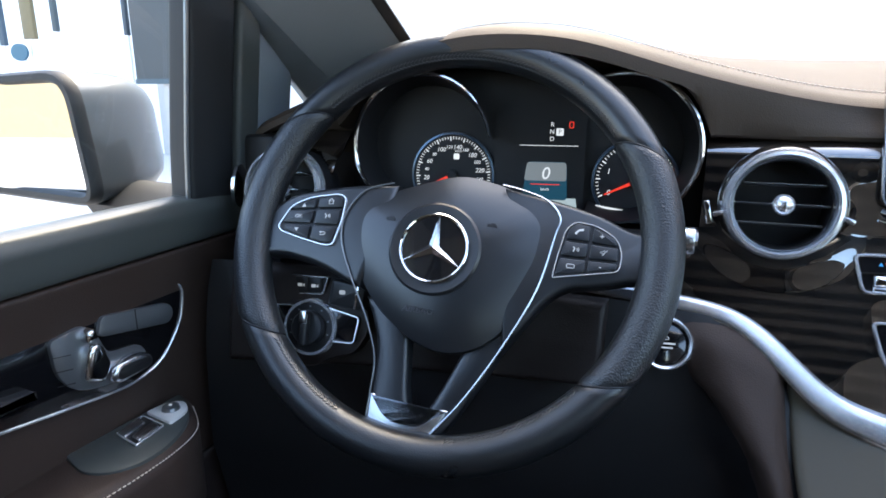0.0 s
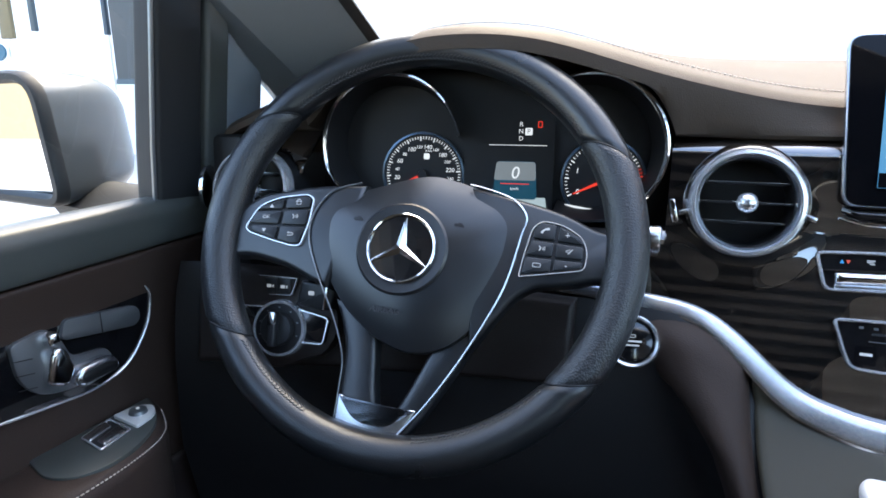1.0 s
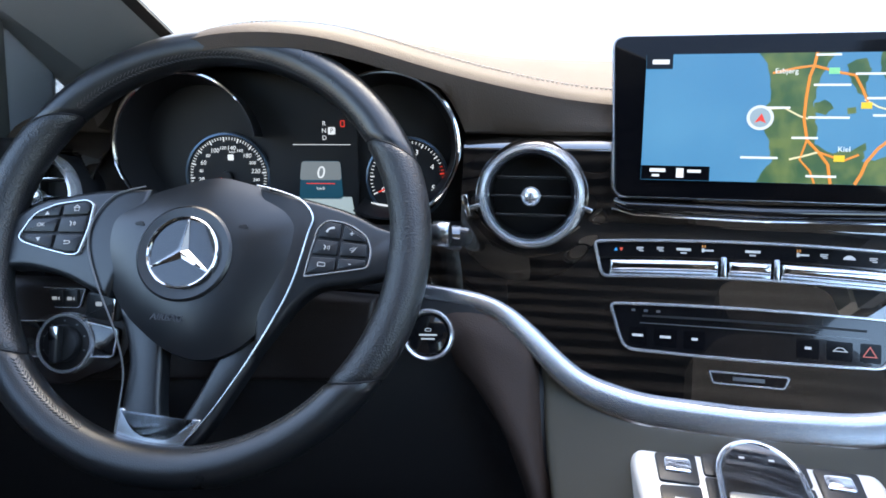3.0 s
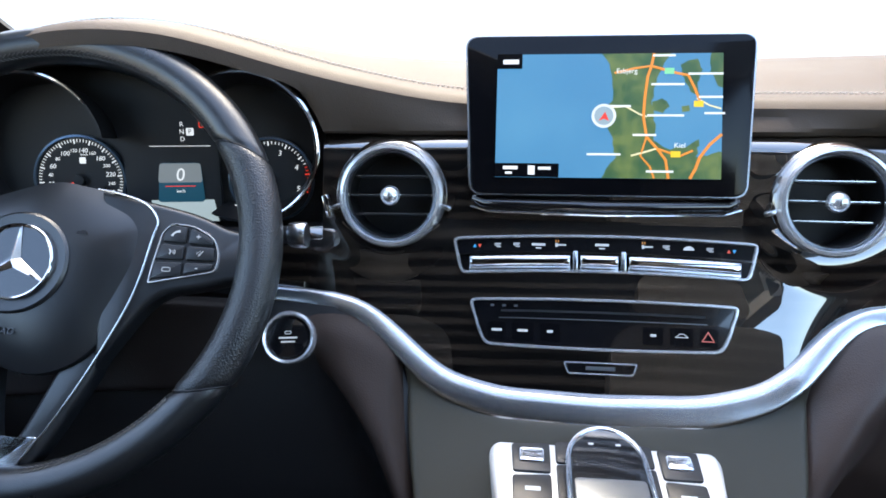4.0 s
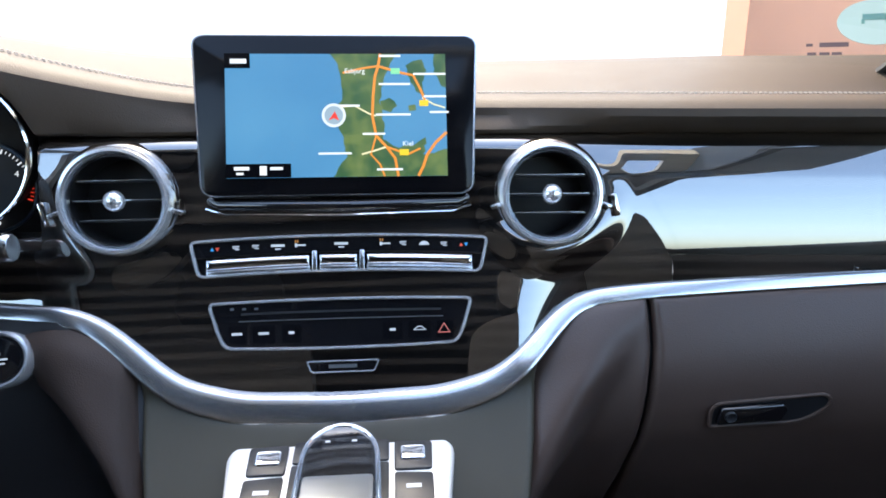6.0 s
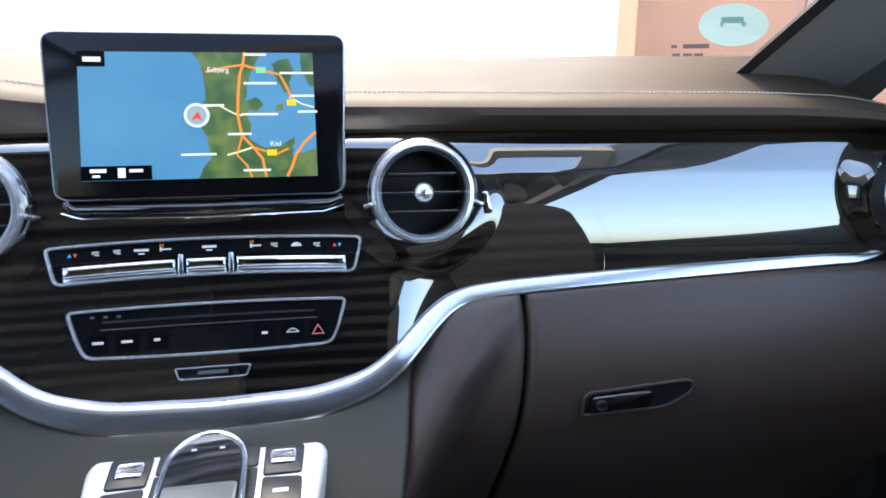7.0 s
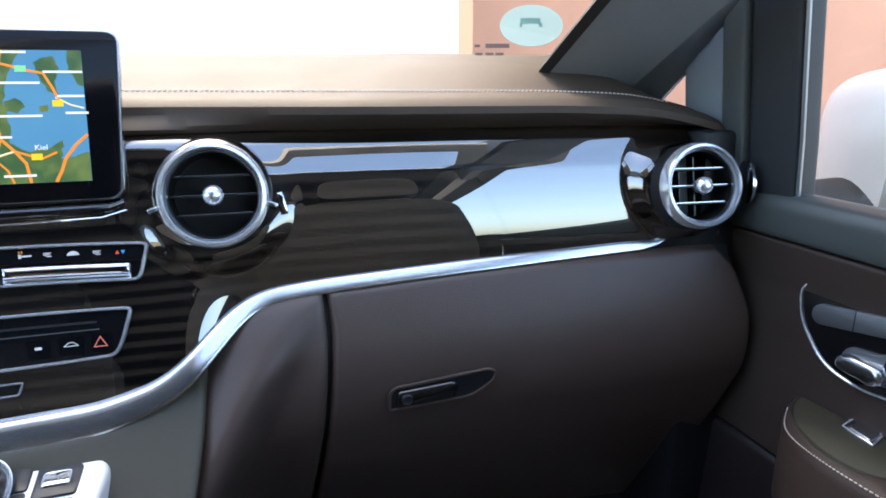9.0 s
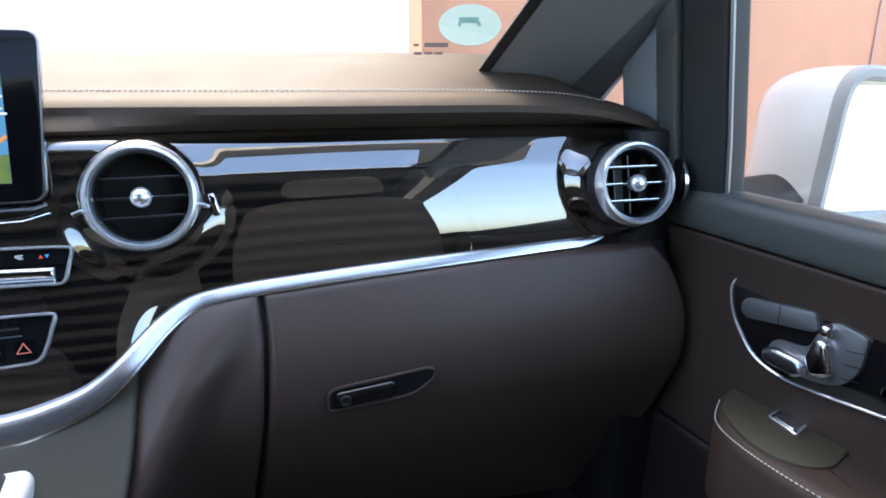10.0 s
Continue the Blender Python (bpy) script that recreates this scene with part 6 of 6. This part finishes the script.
    top = A(rpoly([(0.735, 0.440), (0.704, 0.426), (0.669, 0.396), (0.652, 0.352), (0.653, 0.29), (0.666, 0.20), (0.669, -0.25), (0.735, -0.25)], [0, 0.02, 0.03, 0.03, 0.06, 0.05, 0, 0], 6))
    arm = part("armrest", plate(top, 0.055, 0.014, 4, back=0.03), LEATHER_SHADED, d, "brown leather armrest with stitched edge", m=N)
    ins = A(rpoly([(0.722, 0.424), (0.700, 0.413), (0.674, 0.388), (0.661, 0.352), (0.661, 0.322), (0.672, 0.302), (0.694, 0.293), (0.728, 0.305)], [0.004, 0.02, 0.025, 0.02, 0.012, 0.012, 0.012, 0.004], 5))
    part("switch_insert", moved(plate(ins, 0.0022, 0.001, back=0.003), Matrix.Translation((0, 0, 0.0552))), GREY_TRIM if s > 0 else GREY_DOOR, arm, "grey-green switch panel in the armrest", m=N)
    edge = [(0.6995, 0.4185), (0.6670, 0.3900), (0.6555, 0.352), (0.6565, 0.29), (0.6695, 0.20), (0.672, 0.05)]

    def line(t):
        k = t * (len(edge) - 1)
        i = min(int(k), len(edge) - 2)
        P = [Vector(edge[max(0, min(len(edge) - 1, i + o))]) for o in (-1, 0, 1, 2)]
        f = k - i
        p = 0.5 * ((2 * P[1]) + (P[2] - P[0]) * f + (2 * P[0] - 5 * P[1] + 4 * P[2] - P[3]) * f * f + (-P[0] + 3 * P[1] - 3 * P[2] + P[3]) * f ** 3)
        return (CX + s * p.x, p.y, 0.645 + 0.0512)
    stitches("stitching", line, 0.0032, 0.0014, 0.0006, THREAD, arm, "pale stitching")
    # window switches
    keys = ((0.683, 0.716, 0.338, 0.372),) if s < 0 else ((0.704, 0.727, 0.338, 0.370),)
    for u0, u1, y0, y1 in keys:
        o = A(rpoly([(u0, y0 - 0.002), (u1, y0 + 0.006), (u1 + 0.004, y1 + 0.006), (u0 + 0.004, y1)], 0.003, 3))
        sw = part("window_switch", moved(plate(o, 0.0012, 0.0004), Matrix.Translation((0, 0, 0.057))), BLACK, arm, "window switch in a chrome frame", m=N)
        part("chrome_frame", moved(frame_ring(o, 0.0022, 0.0016), Matrix.Translation((0, 0, 0.0578))), RING, sw, "chrome frame", m=N)
        w = (u1 - u0)
        n = 2 if s < 0 else 1
        for k in range(n):
            a, b = u0 + w * k / n + 0.003, u0 + w * (k + 1) / n - 0.001
            oo = A(rpoly([(a, y0 + 0.004), (b, y0 + 0.007), (b + 0.003, y1 - 0.001), (a + 0.003, y1 - 0.004)], 0.003, 3))
            part("rocker", moved(plate(oo, 0.0030, 0.0018, 3), Matrix.Translation((0, 0, 0.0575))), SATIN, sw, "polished rocker", m=N)
    if s < 0:
        o = A(rpoly([(0.684, 0.3755), (0.720, 0.3815), (0.715, 0.404), (0.702, 0.412), (0.686, 0.400)], [0.003, 0.003, 0.012, 0.012, 0.01], 5))
        mk = part("mirror_switch", moved(plate(o, 0.0035, 0.001), Matrix.Translation((0, 0, 0.057))), SILVER, arm, "silver mirror adjuster plate", m=N)
        part("knob", moved(lathe([(0, 0.004), (0.004, 0.004), (0.0075, 0.003), (0.0085, 0.0), (0, 0)], 28), Matrix.Translation((s * 0.702, 0.394, 0.0605))), CLEARGREY, mk, "round adjuster knob", m=N)
        part("knob_dot", moved(lathe([(0, 0.0006), (0.0018, 0.0006), (0.0018, 0), (0, 0)], 16), Matrix.Translation((s * 0.702, 0.394, 0.0646))), ICON, mk, m=N)


door_fittings(-1, door_left)
door_fittings(1, door_right)


# ---- outside mirrors ----
def wing_mirror(s, shell_material, label):
    t = thing("wing_mirror", label, "wing mirror", (CX + s * 0.80, 0.52, 0.84), group="wing mirrors")
    C = Matrix.Translation((CX + s * 0.985, 0.49, 0.948 if s < 0 else 0.930)) @ Matrix.Diagonal((1, 1, 1 if s < 0 else 1.25, 1))

    def head(y0, y1, grow, r):
        """Rounded box that swells to the front."""
        prof = rpoly([(-0.115, -0.078), (0.115, -0.070), (0.115, 0.062), (-0.095, 0.072)], [0.03, 0.04, 0.05, 0.04], 6)
        bm = bmesh.new()
        rows = []
        for k in range(9):
            a = k / 8
            g = grow * (max(0.0, 1 - (a * 0.985) ** 3.2)) ** 0.45
            rows.append([bm.verts.new((s * p[0] * g + s * 0.02 * a, y0 + (y1 - y0) * a, p[1] * g)) for p in prof])
        for a, b in zip(rows, rows[1:]):
            for i in range(len(prof)):
                bm.faces.new((a[i], a[(i + 1) % len(prof)], b[(i + 1) % len(prof)], b[i]))
        bm.faces.new(rows[-1])
        return bm
    part("shell", head(0.0, 0.17, 1.0, 0.03), shell_material, t, "painted mirror shell", m=C)
    prof = rpoly([(-0.115, -0.078), (0.115, -0.070), (0.115, 0.062), (-0.095, 0.072)], [0.03, 0.04, 0.05, 0.04], 6)
    ring = frame_ring([(s * p[0], p[1]) for p in prof], 0.013, 0.014)
    # black rubber rim; the passenger's one is coloured pale to imitate glare
    part("black_rim", moved(ring, Matrix.Translation((0, 0.004, 0)) @ pose(0, 0, 0, 90)), RUBBER if s < 0 else CONCRETE, t, "rim round the glass", m=C)
    bm = plate([(s * p[0] * 0.90, p[1] * 0.86) for p in prof], 0.003)
    part("mirror_glass", moved(bm, Matrix.Translation((0, -0.002, 0)) @ pose(0, 0, 0, 90, 0, -s * 10)), mat("mirror_silver", (0.9, 0.92, 0.92), 0.0, 1.0), t, "silvered mirror glass", m=C)
    part("foot", thick(surf(lambda a, b: (CX + s * (0.745 + 0.17 * a), 0.50 + 0.10 * b, 0.865 + 0.022 * math.sin(math.pi * b) + 0.006 * a), 8, 8), 0.03), RUBBER, t, "black mirror foot")
    return t


wing_mirror(-1, PAINT, "silver wing mirror outside the driver's window")
# same mirror as the driver's, its glare put into a white shell colour
wing_mirror(1, mat("white_car_paint", (0.80, 0.81, 0.80), 0.3, coat=1.0, blotch=0.03), "bright wing mirror outside the passenger's window")

# ---- sticker on the windscreen ----
ST = pose(0.798, 0.668, 1.060, 62, 0, -22)
sticker = thing("windscreen_sticker", "oval pale green sticker on the windscreen", "sticker", ST)
oval = [(0.0345 * math.cos(2 * math.pi * k / 40), 0.0255 * math.sin(2 * math.pi * k / 40)) for k in range(40)]
# the film's faint emission stands in for daylight on it
part("disc", plate(oval, 0.0006), glow("pale_green_film", (0.55, 0.70, 0.62), 0.07), sticker, "pale green film", smooth=False, m=ST)
part("print", moved(merge(box(-0.012, 0.010, 0.0, 0.007, 0, 0.0003), box(-0.013, -0.010, -0.004, 0.001, 0, 0.0003), box(0.008, 0.012, -0.004, 0.001, 0, 0.0003)), Matrix.Translation((0, 0.002, 0.0006))), mat("dark_green_print", (0.10, 0.22, 0.17), 0.6), sticker, "dark green print, not readable", smooth=False, m=ST)


glass_print = thing("glass_print", "small dark print on the windscreen glass, not readable", "print", ST)
for bx0, bx1, by0, by1 in ((-0.062, -0.056, -0.026, -0.023), (-0.050, -0.024, -0.027, -0.022), (-0.061, -0.053, -0.036, -0.033), (-0.050, -0.041, -0.036, -0.033), (-0.039, -0.030, -0.036, -0.033)):
    part("bar", box(bx0, bx1, by0, by1, 0, 0.0004), mat("dark_red_print", (0.10, 0.05, 0.04), 0.6), glass_print, smooth=False, m=ST)


# ---- outside ----
ground = tagged(part("ground", thick(surf(lambda a, b: (-80 + 160 * a, -80 + 160 * b, -0.42), 40, 40), 0.2), CONCRETE), "pale concrete yard round the van", "ground", kind="structure")
white_building = thing("white_building", "white rendered building beyond the windscreen", "building", (0, 9, -0.42))
part("wall", box(-16, 12, 9, 9.3, -0.42, 7), WHITE_WALL, white_building)
for x in (-9.2, -8.4):
    part("post", box(x, x + 0.16, 8.86, 8.98, -0.42, 6), CONCRETE, white_building, "pale post on the facade")
shutter = thing("roller_shutter", "grey roller shutter panel standing outside", "shutter", (-6.1, 6.0, -0.42))
part("panel", box(-6.50, -5.55, 5.95, 6.05, 1.10, 4.5), mat("grey_shutter", (0.045, 0.050, 0.052), 0.6, blotch=0.05), shutter)
part("support", box(-6.10, -5.98, 5.97, 6.03, -0.42, 1.10), CONCRETE, shutter)
part("foot_rail", box(-6.50, -5.60, 5.93, 6.07, 1.04, 1.10), mat("blue_grey_rail", (0.05, 0.08, 0.10), 0.5), shutter, "blue-grey rail")
POSTS = [(-8.90, 1.55, 0.10, (0.05, 0.08, 0.11), "slim blue-grey post"), (-8.35, 1.62, 0.22, (0.16, 0.13, 0.07), "ochre painted post"), (-7.85, 1.70, 0.08, (0.05, 0.07, 0.08), "slim grey post"), (-6.62, 1.62, 0.06, (0.03, 0.05, 0.07), "slim dark post")]
for px_, z0, w, c, lab in POSTS:
    po = thing("yard_post", lab + " in the yard", "post", (px_, 6.0, -0.42), group="yard posts")
    part("post", box(px_ - w / 2, px_ + w / 2, 5.97, 6.03, z0, 4.5, 0.01), mat("post_paint", c, 0.6, blotch=0.08), po)
    part("stem", box(px_ - 0.02, px_ + 0.02, 5.98, 6.02, -0.42, z0), WHITE_WALL, po)
board = thing("yard_sign", "small blue oval board on a pale stem", "sign", (-8.45, 6.0, -0.42))
part("board", moved(plate([(0.16 * math.cos(2 * math.pi * k / 24), 0.11 * math.sin(2 * math.pi * k / 24)) for k in range(24)], 0.03), pose(-8.45, 5.9, 1.45, 90)), mat("blue_board", (0.03, 0.10, 0.15), 0.5), board)
part("stem", box(-8.47, -8.43, 5.92, 5.96, -0.42, 1.4), WHITE_WALL, board)
ochre = thing("ochre_building", "pale ochre building behind the van", "building", (-15, -14, -0.42))
part("wall", box(-24, -6, -14.3, -14, -0.42, 3.2), mat("ochre_render", (0.26, 0.215, 0.13), 0.9, scale=50, bump=0.3, blotch=0.15), ochre)
red_wall = thing("terracotta_wall", "terracotta red wall close beside the van", "wall", (1.8, 1.1, -0.42))
part("wall", box(0.868, 6.0, 1.03, 1.10, -0.42, 3.0), TERRACOTTA, red_wall)
for x in (1.17, 1.95, 2.9):
    part("joint", box(x, x + 0.012, 1.026, 1.032, -0.42, 3.0), mat("pale_joint", (0.55, 0.30, 0.22), 0.8), red_wall, "pale upright joint")
